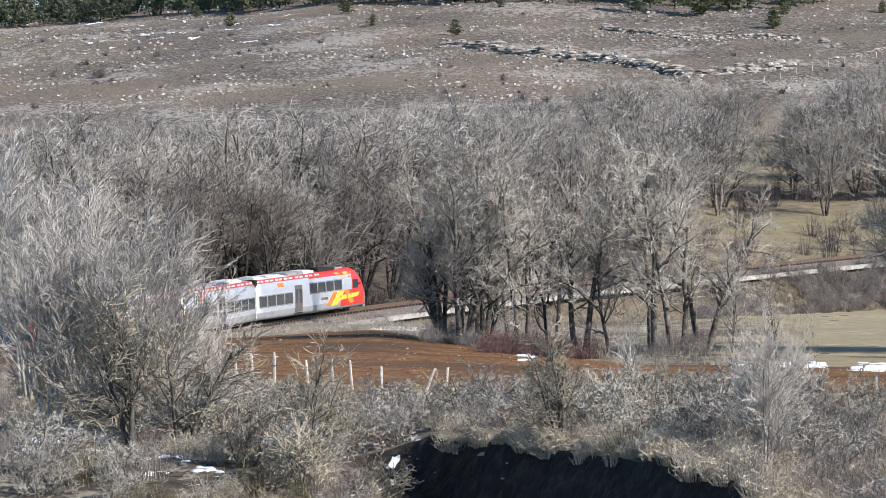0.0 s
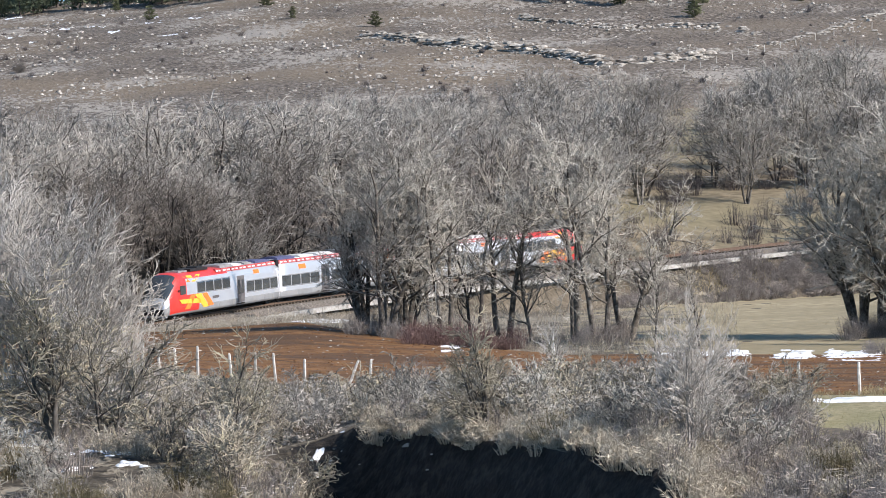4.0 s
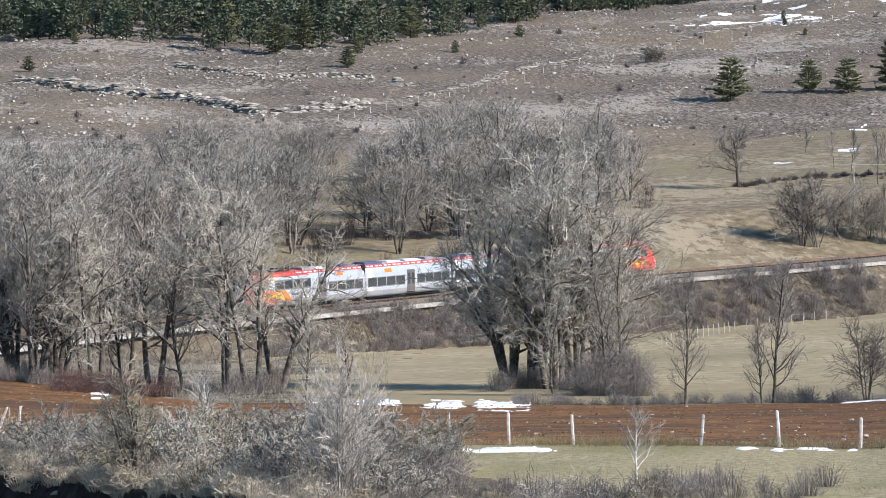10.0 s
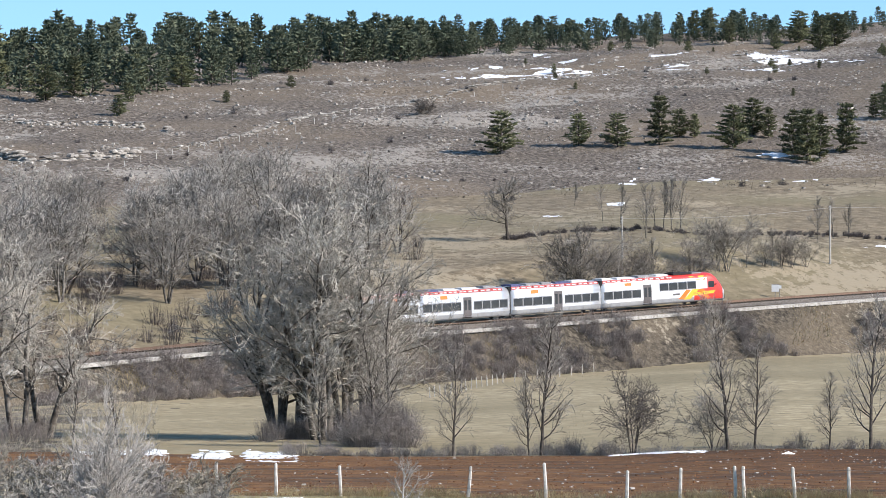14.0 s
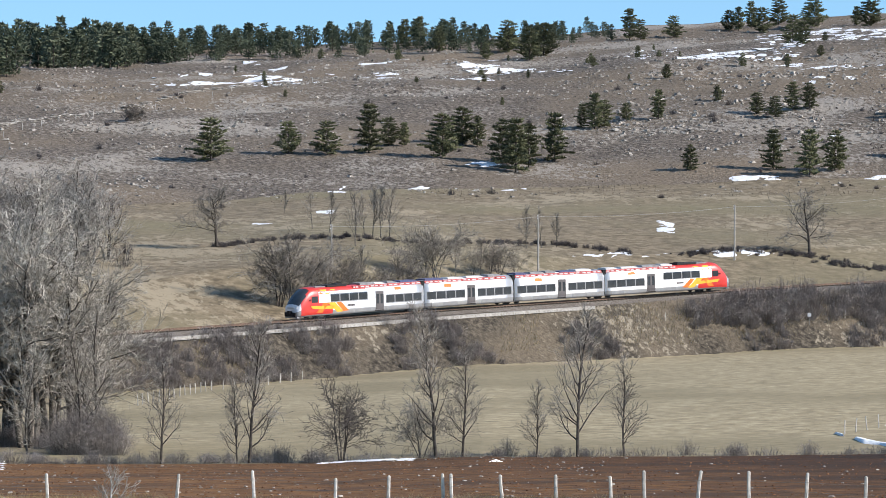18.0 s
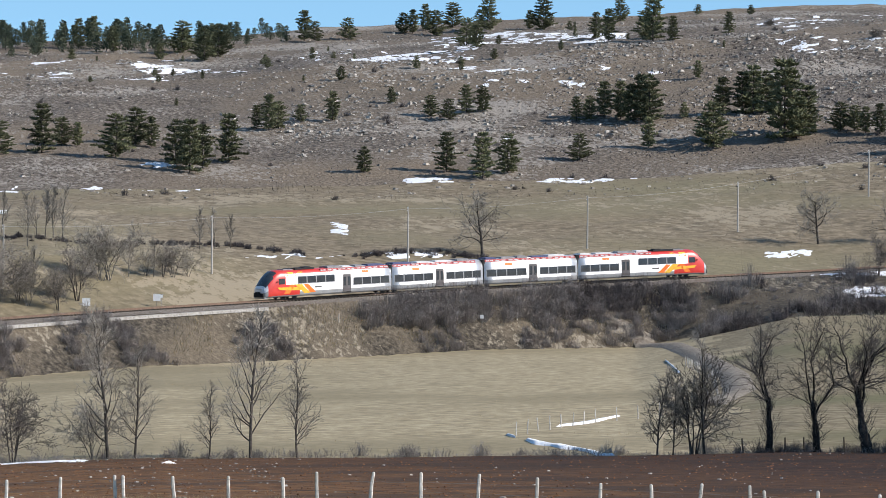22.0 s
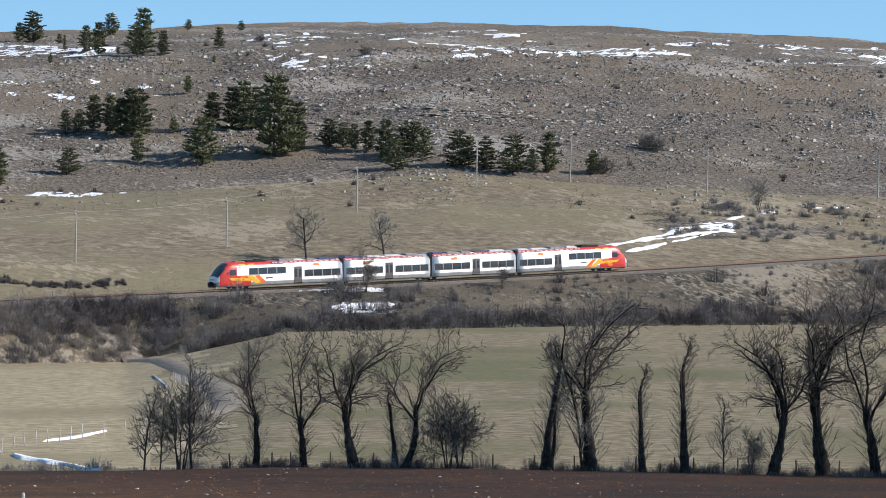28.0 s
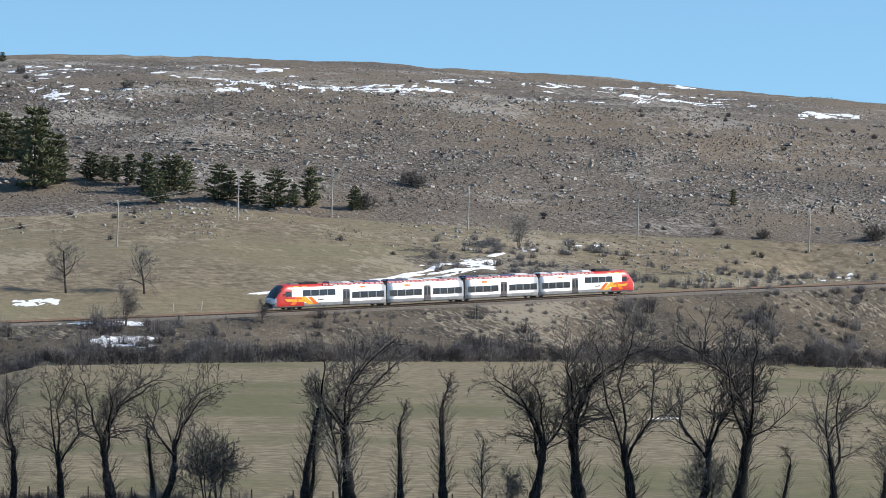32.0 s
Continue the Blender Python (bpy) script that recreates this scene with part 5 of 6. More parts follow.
ledge(((0.02, 755.85), (1.03, 737.39), (1.96, 726), (2.72, 712.72), (3.56, 692.94), (4.57, 697.65), (5.24, 708.08),), 0.4, 0.9, 0, 0.8, 0.12)
ledge(((2.31, 786.52), (3.65, 765.7), (4.41, 770.19), (5.25, 761.1), (5.92, 746.09),), 0.3, 0.65, 1, 0.7, 0.2)
ledge(((5.8, 722.19), (6.48, 739.78), (7.34, 766.3), (8.2, 786.93), (9.06, 806.21), (10.78, 847.94), (11.64, 873.81), (12.92, 892.48), (14.2, 900.86),), 0.25, 0.6, 2, 0.6, 0.15)
ledge(((26.34, 762.41), (27.38, 755.55), (28.69, 757.43),), 0.3, 0.6, 3, 0.7, 0.3)
ledge(((27.04, 749.77), (28.26, 750.18), (29.56, 754.05),), 0.4, 0.8, 4, 0.6, 0.3)
ledge(((16.19, 761.8), (17.93, 743.34), (19.67, 743.36), (21.4, 742.14), (22.78, 740.18),), 0.2, 0.4, 5, 0.5, 0.3)
ledge(((-0.9, 177.24), (-0.47, 173.22), (0.04, 165.8),), 0.12, 0.3, 61, 0.7, 0.1)
POSTS = ((-0.39, 0.32), (-3.7, 0), (-3.5, 0), (-3.3, 0), (-3.05, 0), (-2.81, 0), (-2.51, 0), (-2.01, 0), (-1.68, 0), (-1.39, 0), (-0.97, 0), (-0.05, 0), (2.45, 0), (3.43, 0), (4.16, 0), (6.43, 0), (7.31, 0), (8.3, 0), (10.23, 0), (11.43, 0), (12.64, 0), (13.46, 0), (14.33, 0), (14.46, 0), (15.26, 0), (16.11, 0), (16.99, 0), (17.52, 0), (18.32, 0), (19.15, 0), (20.06, 0), (20.97, 0), (21.96, 0), (22.78, 0), (23.48, 0), (24.29, 0), (24.57, 0), (25.36, 0), (26.31, 0), (27.06, 0), (27.82, 0),)
FENCE_HILL = ((4.77, 680.75), (6.48, 729.41), (8.2, 771.36), (8.98, 795.72), (9.92, 816.08), (10.78, 832.68), (11.64, 853.47), (12.92, 881.3), (14.2, 890.27),)
FENCE_TOE = ((9.66, 376.14), (10.77, 426.58), (12.32, 456.3),)
FENCE_UP = ((17.82, 498.74), (18.83, 504.1), (20.14, 510.61), (21.62, 517.61),)
FENCE_RIGHT = ((33.99, 626.87), (35.3, 637.77), (37.03, 656.13),)
FENCE_FAR = ((27.01, 570.14), (27.88, 574.96),)
LANE = ((22.03, 519.37), (22.6, 519.78), (23.09, 490.65), (23.63, 405.01), (24.04, 357.15), (24.14, 324.78), (23.57, 302.35),)
FENCE_LANE = tuple((a - 0.35, d - 2) for a, d in LANE[3:] + ((22.23, 291.26), (20.81, 266.88)))
STRIPS = ((((20.47, 269.77), (20.99, 256.45), (21.62, 248.69), (22.25, 236.82),), 3), (((21.25, 281.82), (21.79, 288.64), (22.32, 300.13),), 2), (((22.96, 433.56), (23.21, 381.29),), 5), (((30.49, 616.15), (31.37, 628.19), (32.11, 639.09),), 2.6), (((30.71, 629.06), (31.45, 637.82), (32.06, 648.81),), 2.2), (((28.13, 589.15), (29.61, 600.73), (30.91, 625.05), (31.34, 636.63),), 3.2), (((30.31, 604.81), (31.08, 618.9), (31.77, 632.76),), 2.8), (((31.8, 650.05), (32.75, 665.9),), 3), (((15.63, 223.46), (16.14, 223.44),), 0.9), (((26.5, 272.98), (26.97, 272.67),), 0.9), (((27.71, 269.67), (28.07, 267.68),), 0.9), (((15.01, 221.31), (15.46, 223.46),), 1), (((34.49, 371.5), (35.11, 377.81),), 0.8))
POLES = ((12.58, 496, 8), (15.81, 522, 8), (18.9, 545, 8), (21.72, 568, 8), (24.07, 596, 8), (26.1, 640, 8), (27.97, 672, 8), (29.44, 691, 8), (31.59, 686, 8), (34.26, 688, 8), (36.95, 686, 8),)



# ---------- snow ----------
def snow(a0, a1, near0, near1, far0, far1, cut, n):
    """An uneven sheet of old snow over a stretch of ground, thin at its edge."""
    dm = (near0 + far1) / 2
    cell = max(0.13, dm * 0.0009)
    na = max(4, min(210, int(math.radians(a1 - a0) * dm / cell)))
    nd = max(4, min(70, int(abs(far0 + far1 - near0 - near1) / 2 / (cell * 2.2))))
    v, keep, f = [], [], []
    k = max(0.9, dm * 0.006)
    for i in range(na + 1):
        u = i / na
        az = a0 + (a1 - a0) * u
        for j in range(nd + 1):
            w = j / nd
            d = (near0 * (1 - u) + near1 * u) * (1 - w) + (far0 * (1 - u) + far1 * u) * w
            p = spot(az, d)
            q = Vector((p.x / k / 1.6, p.y / k / 1.6, n * 3.7))
            h = 0.52 + noise.noise(q * 0.5) * 0.34 + noise.noise(q * 1.3) * 0.36 + noise.noise(q * 3.1) * 0.28 + noise.noise(q * 7.3) * 0.24
            h -= 0.5 * max(0, abs(2 * u - 1) - 0.62) / 0.38 + 0.4 * max(0, abs(2 * w - 1) - 0.55) / 0.45
            z = max(-0.08, min(0.07, (h - cut) * 0.5))
            v.append((p.x, p.y, p.z + z))
            keep.append(h > cut)
    for i in range(na):
        for j in range(nd):
            q = (i * (nd + 1) + j, (i + 1) * (nd + 1) + j, (i + 1) * (nd + 1) + j + 1, i * (nd + 1) + j + 1)
            if any(keep[c] for c in q):
                f.append(q)
    if f:
        ob = mesh_object("snow_patch", v, f, M_SNOW, smooth=True)
        tagged(ob, "melting patch of old white snow on the ground", "snow", kind="stuff")


SNOW_0 = ((26.76, 32.28, 821.6, 841, 830.5, 905.6, 0.60), (24.87, 27.12, 828.2, 825.1, 834.9, 836.5, 0.56), (23.89, 26.76, 815.3, 811.8, 837.8, 829.9, 0.64), (26.95, 31.29, 819.8, 836.2, 834.4, 904.4, 0.56), (31.3, 36.41, 821, 934.8, 838.6, 1041.1, 0.58), (36.5, 37.88, 886.1, 931.9, 927.9, 972.2, 0.5), (31.99, 35.62, 895.6, 1047.6, 948.1, 1058.8, 0.55), (19.05, 22.83, 920.8, 834.4, 998.7, 903.8, 0.56), (14.19, 16.71, 894.6, 837, 954.7, 871.8, 0.54), (12.71, 15.32, 884.5, 833, 918.1, 859.8, 0.64), (16.62, 20.53, 830.6, 798, 969.4, 860.7, 0.7), (18.71, 23.02, 884.2, 829.7, 973.5, 900, 0.6), (18.7, 23.89, 789.2, 775, 840, 813.1, 0.7), (9.47, 12.6, 885.9, 830.1, 949.9, 891.8, 0.66),)
SNOW_1 = ((-6.06, -1.34, 786.6, 737.9, 1058.4, 849.9, 0.86), (17.64, 17.99, 570.8, 572.5, 614.3, 614.5, 0.62), (12.48, 12.83, 668.3, 664.3, 692, 690.7, 0.49), (13.44, 14.14, 676.8, 672.9, 687, 686.2, 0.52), (14.09, 18.11, 677.6, 666.2, 684.6, 676, 0.62), (20.81, 22.67, 678.7, 675, 690.4, 688.1, 0.52), (18.72, 19.81, 684.9, 683.1, 690.5, 688.5, 0.49), (11.3, 11.73, 594.4, 592.2, 605.8, 601.8, 0.49), (12.3, 12.65, 616.7, 613.4, 626.5, 622.9, 0.49), (16.01, 20.04, 532.4, 550.8, 544.8, 557.3, 0.56), (14.53, 15.23, 705.4, 704.7, 717.9, 717.7, 0.49), (20.37, 20.54, 722.6, 721.5, 735.3, 735, 0.55), (24.4, 25.35, 565.8, 568, 574.1, 578.5, 0.49), (33.1, 34.23, 667.6, 673.5, 676.3, 681.7, 0.5),)
SNOW_2 = ((36.94, 37.81, 656.9, 662.7, 670.6, 678.8, 0.5), (25.62, 27.06, 527.6, 533.3, 534.7, 540.3, 0.49), (24.4, 26.84, 537, 545.1, 550.8, 548.6, 0.49), (25.69, 26.96, 524.3, 529.2, 531.5, 536, 0.49), (6, 8.24, 149.8, 146.8, 152, 149.3, 0.49), (10.43, 12.92, 144.7, 142.9, 146.3, 145.2, 0.52), (6.04, 8.14, 150, 147.2, 151.8, 149.3, 0.5), (4.15, 5.78, 237.4, 241.1, 258.8, 259.4, 0.49), (11.98, 14.21, 233.3, 229.4, 248.1, 245.3, 0.54), (4.18, 4.63, 242.6, 244, 258.1, 258.7, 0.49), (5.25, 5.68, 237.3, 237.4, 259.3, 259.3, 0.49), (5.94, 6.69, 230.4, 231.6, 258.1, 257.6, 0.49), (6.65, 7.83, 223.6, 223.3, 258.9, 257.8, 0.49), (30.73, 32.29, 619.5, 627.4, 645.7, 654.7, 0.6),)
SNOW_3 = ((-1.75, -0.95, 129.8, 137.2, 131.6, 138.6, 0.5), (-1.0, -0.2, 137.0, 138.6, 138.8, 140.6, 0.5), (23.5, 30.0, 845, 850, 1000, 1010, 0.80), (29.5, 37.0, 850, 940, 1010, 1050, 0.80), (10.0, 16.5, 900, 850, 1000, 960, 0.84), (-6.29, -4.71, 141.5, 140.5, 161.4, 158.5, 0.49), (-5.08, -3.1, 133.5, 134.6, 143.2, 142.4, 0.56), (0.93, 1.42, 233.3, 239.9, 257.7, 270.8, 0.5), (7.06, 9.46, 119.8, 117, 123.1, 119.3, 0.62), (-1.22, -0.22, 300.1, 329.6, 344.7, 354.5, 0.5),)
for i, q in enumerate(SNOW_0 + SNOW_1 + SNOW_2 + SNOW_3):
    snow(*q, i)


def snow_strip(pts, width, n):
    """A ragged strip of snow along a line."""
    v, f = [], []
    run = line_points(pts, 0.9)
    for i, (az, d) in enumerate(run):
        w = width * (0.55 + 0.9 * noise.noise(Vector((i * 0.16, n, 0.5))) + 0.4 * noise.noise(Vector((i * 0.6, n, 3.5))))
        w *= min(1.0, i / 5, (len(run) - 1 - i) / 5)
        for k in (-1, -0.5, 0, 0.5, 1):
            p = spot(az, d + k * max(0.0, w))
            v.append((p.x, p.y, p.z + (0.16 if abs(k) < 1 else -0.06) - (0.2 if w < 0.05 * width else 0)))
    for i in range(len(run) - 1):
        for k in range(4):
            f.append((i * 5 + k, (i + 1) * 5 + k, (i + 1) * 5 + k + 1, i * 5 + k + 1))
    tagged(mesh_object("snow_strip", v, f, M_SNOW, smooth=True), "ragged strip of melting snow on the ground", "snow", kind="stuff")


for i, (pts, w) in enumerate(STRIPS):
    snow_strip(pts, w, i * 2.3)


# ---------- the fence by the ploughed field ----------
def post(name, az, d, h, r, mat, label, lean=0.0, group="", turn=0.0):
    s = Soup()
    g = random.Random(int(az * 1000) + int(d))
    ax = Vector((lean + g.gauss(0, 0.04), g.gauss(0, 0.04), 1)).normalized()
    a = Vector((0, 0, -0.3))
    k = 1.0
    for i in range(4):
        b = a + ax * ((h + 0.3) / 4) + Vector((g.gauss(0, 0.012), g.gauss(0, 0.012), 0))
        s.tube(a, b, r * k, r * (k - 0.05), 6)
        a, k = b, k - 0.05
    s.tube(a, a + ax * 0.04, r * k, r * 0.35, 6)
    ob = s.make(name, mat, smooth=False)
    ob.location = spot(az, d)
    tagged(ob, label, "post", group)
    return ob


tops = []
for az, lean in sorted(POSTS):
    d = along(az, FENCE_D)
    h = 1.25 + 0.12 * math.sin(az * 7.3)
    post("fence_post", az, d, h, 0.075, M_POST, "weathered pale wooden fence post in dry grass", lean, "fence along the ploughed field")
    tops.append((spot(az, d), h))
for hgt in (0.35, 0.7, 1.05):
    w = Soup()
    pts = []
    for (p, h), (q, h2) in zip(tops[:-1], tops[1:]):
        pts += [p + Vector((0, 0, hgt)), (p + q) / 2 + Vector((0, 0, hgt - 0.03))]
    pts.append(tops[-1][0] + Vector((0, 0, hgt)))
    w.pipe(pts, [0.007] * len(pts), 3)
    tagged(w.make("fence_wire", M_WIRE), "thin steel wire strung along the fence posts", "wire", "fence along the ploughed field")


def small_fence(pts, step, h, group, label, r=0.06, mat=None):
    for az, d in line_points(pts, step):
        post("small_post", az, d, h, r, mat or M_POST, label, 0.0, group)


for i, pts in enumerate((FENCE_HILL, FENCE_TOE, FENCE_UP, FENCE_RIGHT, FENCE_FAR, FENCE_LANE)):
    small_fence(pts, (7.5, 3.5, 4.2, 4.4, 3.4, 3.0)[i], (1.1, 1.1, 1.1, 1.2, 1.3, 1.0)[i], ("fence up the stony hill", "fence at the foot of the embankment", "fence above the embankment", "fence beside the line", "fence beside the line by the lane", "fence beside the lane")[i], "thin pale wooden fence post", (0.075, 0.06, 0.07, 0.08, 0.08, 0.05)[i])


# ---------- telegraph poles and wires ----------
def telegraph_pole(az, d, h):
    e = new("telegraph_pole")
    e.location = spot(az, d)
    s = Soup()
    s.tube((0, 0, -0.5), (0, 0, h), 0.15, 0.10, 8)
    s.make("pole", M_CONCRETE, e)
    for z in (0.25, 0.65):
        s = Soup()
        s.tube((-0.14, 0, h - z), (-0.14, 0, h - z + 0.18), 0.05, 0.04, 6)
        s.tube((-0.14, 0, h - z), (0.02, 0, h - z), 0.02, 0.02, 4)
        s.make("insulator", M_WHITE, e, "pale insulator on a short bracket")
    tagged(e, "slim pale telegraph pole in the pasture", "pole", "telegraph line")
    return spot(az, d, h - 0.3)


for i in range(26):
    az = 24.2 + i * 0.53 + 0.13 * math.sin(i * 2.1)
    post("edge_post", az, along(az, EDGE_D) + 2.2, 0.95, 0.06, M_SLEEPER, "short dark wooden post among the weeds", 0.05 * math.sin(i * 1.7), "posts at the foot of the ashes")

heads = [telegraph_pole(*q) for q in POLES]
for a, b in zip(heads[:-1], heads[1:]):
    n = 10
    sag = (b - a).length * 0.012
    pts = [a.lerp(b, i / n) - Vector((0, 0, sag * 4 * (i / n) * (1 - i / n))) for i in range(n + 1)]
    span = Soup()
    span.pipe(pts, [0.022] * (n + 1), 3)
    tagged(span.make("telegraph_wire", M_PALEWIRE), "slack pale wire between two telegraph poles", "wire", "telegraph line")
for zz in (0.0, 0.5):
    span = Soup()
    span.tube(spot(-7, 366, 7.6 + zz), spot(0.6, 392, 8.2 + zz), 0.02, 0.02, 3)
    tagged(span.make("overhead_wire", M_PALEWIRE), "pale overhead wire before the dark wood", "wire", "overhead wires")


# ---------- signs by the line ----------
def line_sign(az, d, h, w, label):
    e = new("line_sign")
    e.location = spot(az, d)
    e.rotation_euler = (0, 0, -radians(az))
    s = Soup()
    s.tube((0, 0, -0.3), (0, 0, h), 0.04, 0.04, 6)
    s.make("sign_post", M_WIRE, e)
    s = Soup()
    s.box(-w / 2, -0.07, h - w * 0.95, w / 2, -0.03, h)
    s.make("sign_board", M_WHITE, e, "plain white board")
    s = Soup()
    s.box(-w / 2 - 0.03, -0.05, h - 0.02, w / 2 + 0.03, 0.0, h + 0.04)
    s.make("sign_rim", M_WIRE, e)
    tagged(e, label, "sign")


line_sign(13.84, 489, 1.9, 1.05, "square white railway board on a post")
line_sign(14.95, 497, 1.8, 0.95, "square white railway board on a post")
line_sign(15.02, 497, 1.8, 0.45, "narrow white railway board on a post")
line_sign(20.08, 509, 1.6, 0.5, "small white marker board below the line")

# ---------- gravel lane below the line ----------
lv, lf = [], []
lane = line_points(LANE, 2.0)
for i, (az, d) in enumerate(lane):
    p = spot(az, d)
    q = spot(*lane[min(i + 1, len(lane) - 1)]) if i + 1 < len(lane) else p + (p - spot(*lane[i - 1]))
    w = (q - p)
    w.z = 0
    sd = Vector((w.y, -w.x, 0)).normalized() * 1.5
    for k in (-1, -0.5, 0, 0.5, 1):
        r = p + sd * k
        lv.append((r.x, r.y, ground_z(r.x, r.y) + (0.26 if abs(k) < 1 else -0.02) + (0.03 if k == 0 else 0)))
for i in range(len(lane) - 1):
    for k in range(4):
        lf.append((i * 5 + k, i * 5 + k + 1, i * 5 + k + 6, i * 5 + k + 5))
tagged(mesh_object("gravel_lane", lv, lf, M_TRACKDIRT, smooth=True), "rutted gravel lane that climbs to the line", "lane", kind="structure")

# ---------- pale-roofed farm building beyond the thicket ----------
barn = new("farm_building")
barn.location = spot(-6.05, 322)
barn.rotation_euler = (0, 0, radians(-10))
s = Soup()
s.box(-9, -4, -1, 9, 4, 2.6)
s.make("wall", M_STONEWALL, barn)
s = Soup()
for sg in (-1, 1):
    n = len(s.v)
    s.v += [Vector(p) for p in ((-9.6, sg * 4.6, 2.4), (9.6, sg * 4.6, 2.4), (9.6, 0, 5.0), (-9.6, 0, 5.0), (-9.6, sg * 4.6, 2.25), (9.6, sg * 4.6, 2.25), (9.6, 0, 4.85), (-9.6, 0, 4.85))]
    s.f += [(n, n + 1, n + 2, n + 3), (n + 4, n + 7, n + 6, n + 5), (n, n + 4, n + 5, n + 1), (n + 1, n + 5, n + 6, n + 2), (n + 3, n + 2, n + 6, n + 7), (n, n + 3, n + 7, n + 4)]
s.make("roof", M_PALEROOFTILE, barn, "pale grey sheet roof")
for x in (-9, 9):
    s = Soup()
    s.v += [Vector((x, -4, 2.6)), Vector((x, 4, 2.6)), Vector((x, 0, 4.8)), Vector((x * 0.985, -4, 2.6)), Vector((x * 0.985, 4, 2.6)), Vector((x * 0.985, 0, 4.8))]
    s.f += [(0, 1, 2), (3, 5, 4), (0, 2, 5, 3), (1, 4, 5, 2)]
    s.make("gable", M_STONEWALL, barn)
tagged(barn, "low farm building with a pale grey roof", "house")

# ---------- the train ----------
NOSE = ((0, -2.0), (1, 10.8), (6, 74.7), (11, 137.6), (13, 163.9), (16, 203.3), (18, 228.4), (22, 279.6), (26, 331.7), (31, 397.6), (32, 410.8))
TRAIN = 1.03


def nose_at(t):
    return float(np.interp(t, [a for a, _ in NOSE], [b for _, b in NOSE]))


def car_pose(t, back, front):
    """Pose of a carriage whose ends lie back and front metres behind the nose; x runs along it from back to front."""
    n = nose_at(t)
    a, b = Vector(rail_at(n - back * TRAIN)[:3]), Vector(rail_at(n - front * TRAIN)[:3])
    w = (b - a).normalized()
    side = Vector((0, 0, 1)).cross(w).normalized()
    m = Matrix((w, side, w.cross(side))).transposed().to_4x4()
    return Matrix.Translation((a + b) / 2) @ m


SECTION = ((1.30, 0.36), (1.40, 0.55), (1.45, 0.98), (1.46, 1.9), (1.43, 2.75), (1.33, 3.22), (1.12, 3.50), (0.75, 3.68), (0.0, 3.74))


def side_y(z):
    """Half width of the carriage at a height."""
    return float(np.interp(z, [p[1] for p in SECTION], [p[0] for p in SECTION]))


def loft(stations, colour_of):
    """Body skin through stations of (x, width share, top, bottom); colour_of(x, z, y) names the material slot of a face."""
    v, f, idx = [], [], []
    ring = [(y, z) for y, z in SECTION] + [(-y, z) for y, z in SECTION[-2::-1]]
    n = len(ring)
    for x, w, top, bot in stations:
        for y, z in ring:
            v.append(Vector((x, y * w, bot + (z - 0.36) / (3.74 - 0.36) * (top - bot))))
    for i in range(len(stations) - 1):
        for j in range(n):
            k = (j + 1) % n
            q = (i * n + j, (i + 1) * n + j, (i + 1) * n + k, i * n + k)
            f.append(q)
            c = sum((v[a] for a in q), Vector()) / 4
            idx.append(colour_of(c.x, c.z, abs(c.y)))
    for i, flip in ((0, False), (len(stations) - 1, True)):
        q = [i * n + j for j in range(n)]
        f.append(tuple(q[::-1] if flip else q))
        c = sum((v[a] for a in q), Vector()) / n
        idx.append(colour_of(c.x, c.z, 0.0))
    return v, f, idx


def panel(name, x0, x1, z0, z1, side, mat, parent, label="", proud=0.008, deep=0.03, slant=0.0):
    """A piece let into the side of a carriage, that follows its curve."""
    s = Soup()
    zs = [z0] + [p[1] for p in SECTION if z0 + 0.02 < p[1] < z1 - 0.02] + [z1]
    for z in zs:
        y = side_y(z)
        o = slant * (z - z0) / max(0.01, z1 - z0)
        s.v += [Vector((x0 + o, side * (y + proud), z)), Vector((x1 + o, side * (y + proud), z)), Vector((x0 + o, side * (y - deep), z)), Vector((x1 + o, side * (y - deep), z))]
    n = len(zs)
    for i in range(n - 1):
        k = i * 4
        s.f += [(k, k + 1, k + 5, k + 4), (k, k + 4, k + 6, k + 2), (k + 1, k + 3, k + 7, k + 5)]
    k = (n - 1) * 4
    s.f += [(0, 2, 3, 1), (k, k + 1, k + 3, k + 2)]
    return s.make(name, mat, parent, label)


def arrow(name, pts, side, mat, parent, label, proud=0.022):
    """A painted shape on the side, by its outline of (x, z)."""
    s = Soup()
    fine = []
    for (xa, za), (xb, zb) in zip(pts, pts[1:] + pts[:1]):
        fine += [(xa + (xb - xa) * k / 4, za + (zb - za) * k / 4) for k in range(4)]
    pts = fine
    for x, z in pts:
        s.v.append(Vector((x, side * (side_y(z) + proud), z)))
    for x, z in pts:
        s.v.append(Vector((x, side * (side_y(z) - 0.02), z)))
    n = len(pts)
    s.f.append(tuple(range(n)))
    for i in range(n):
        j = (i + 1) % n
        s.f.append((i, j, n + j, n + i))
    return s.make(name, mat, parent, label)


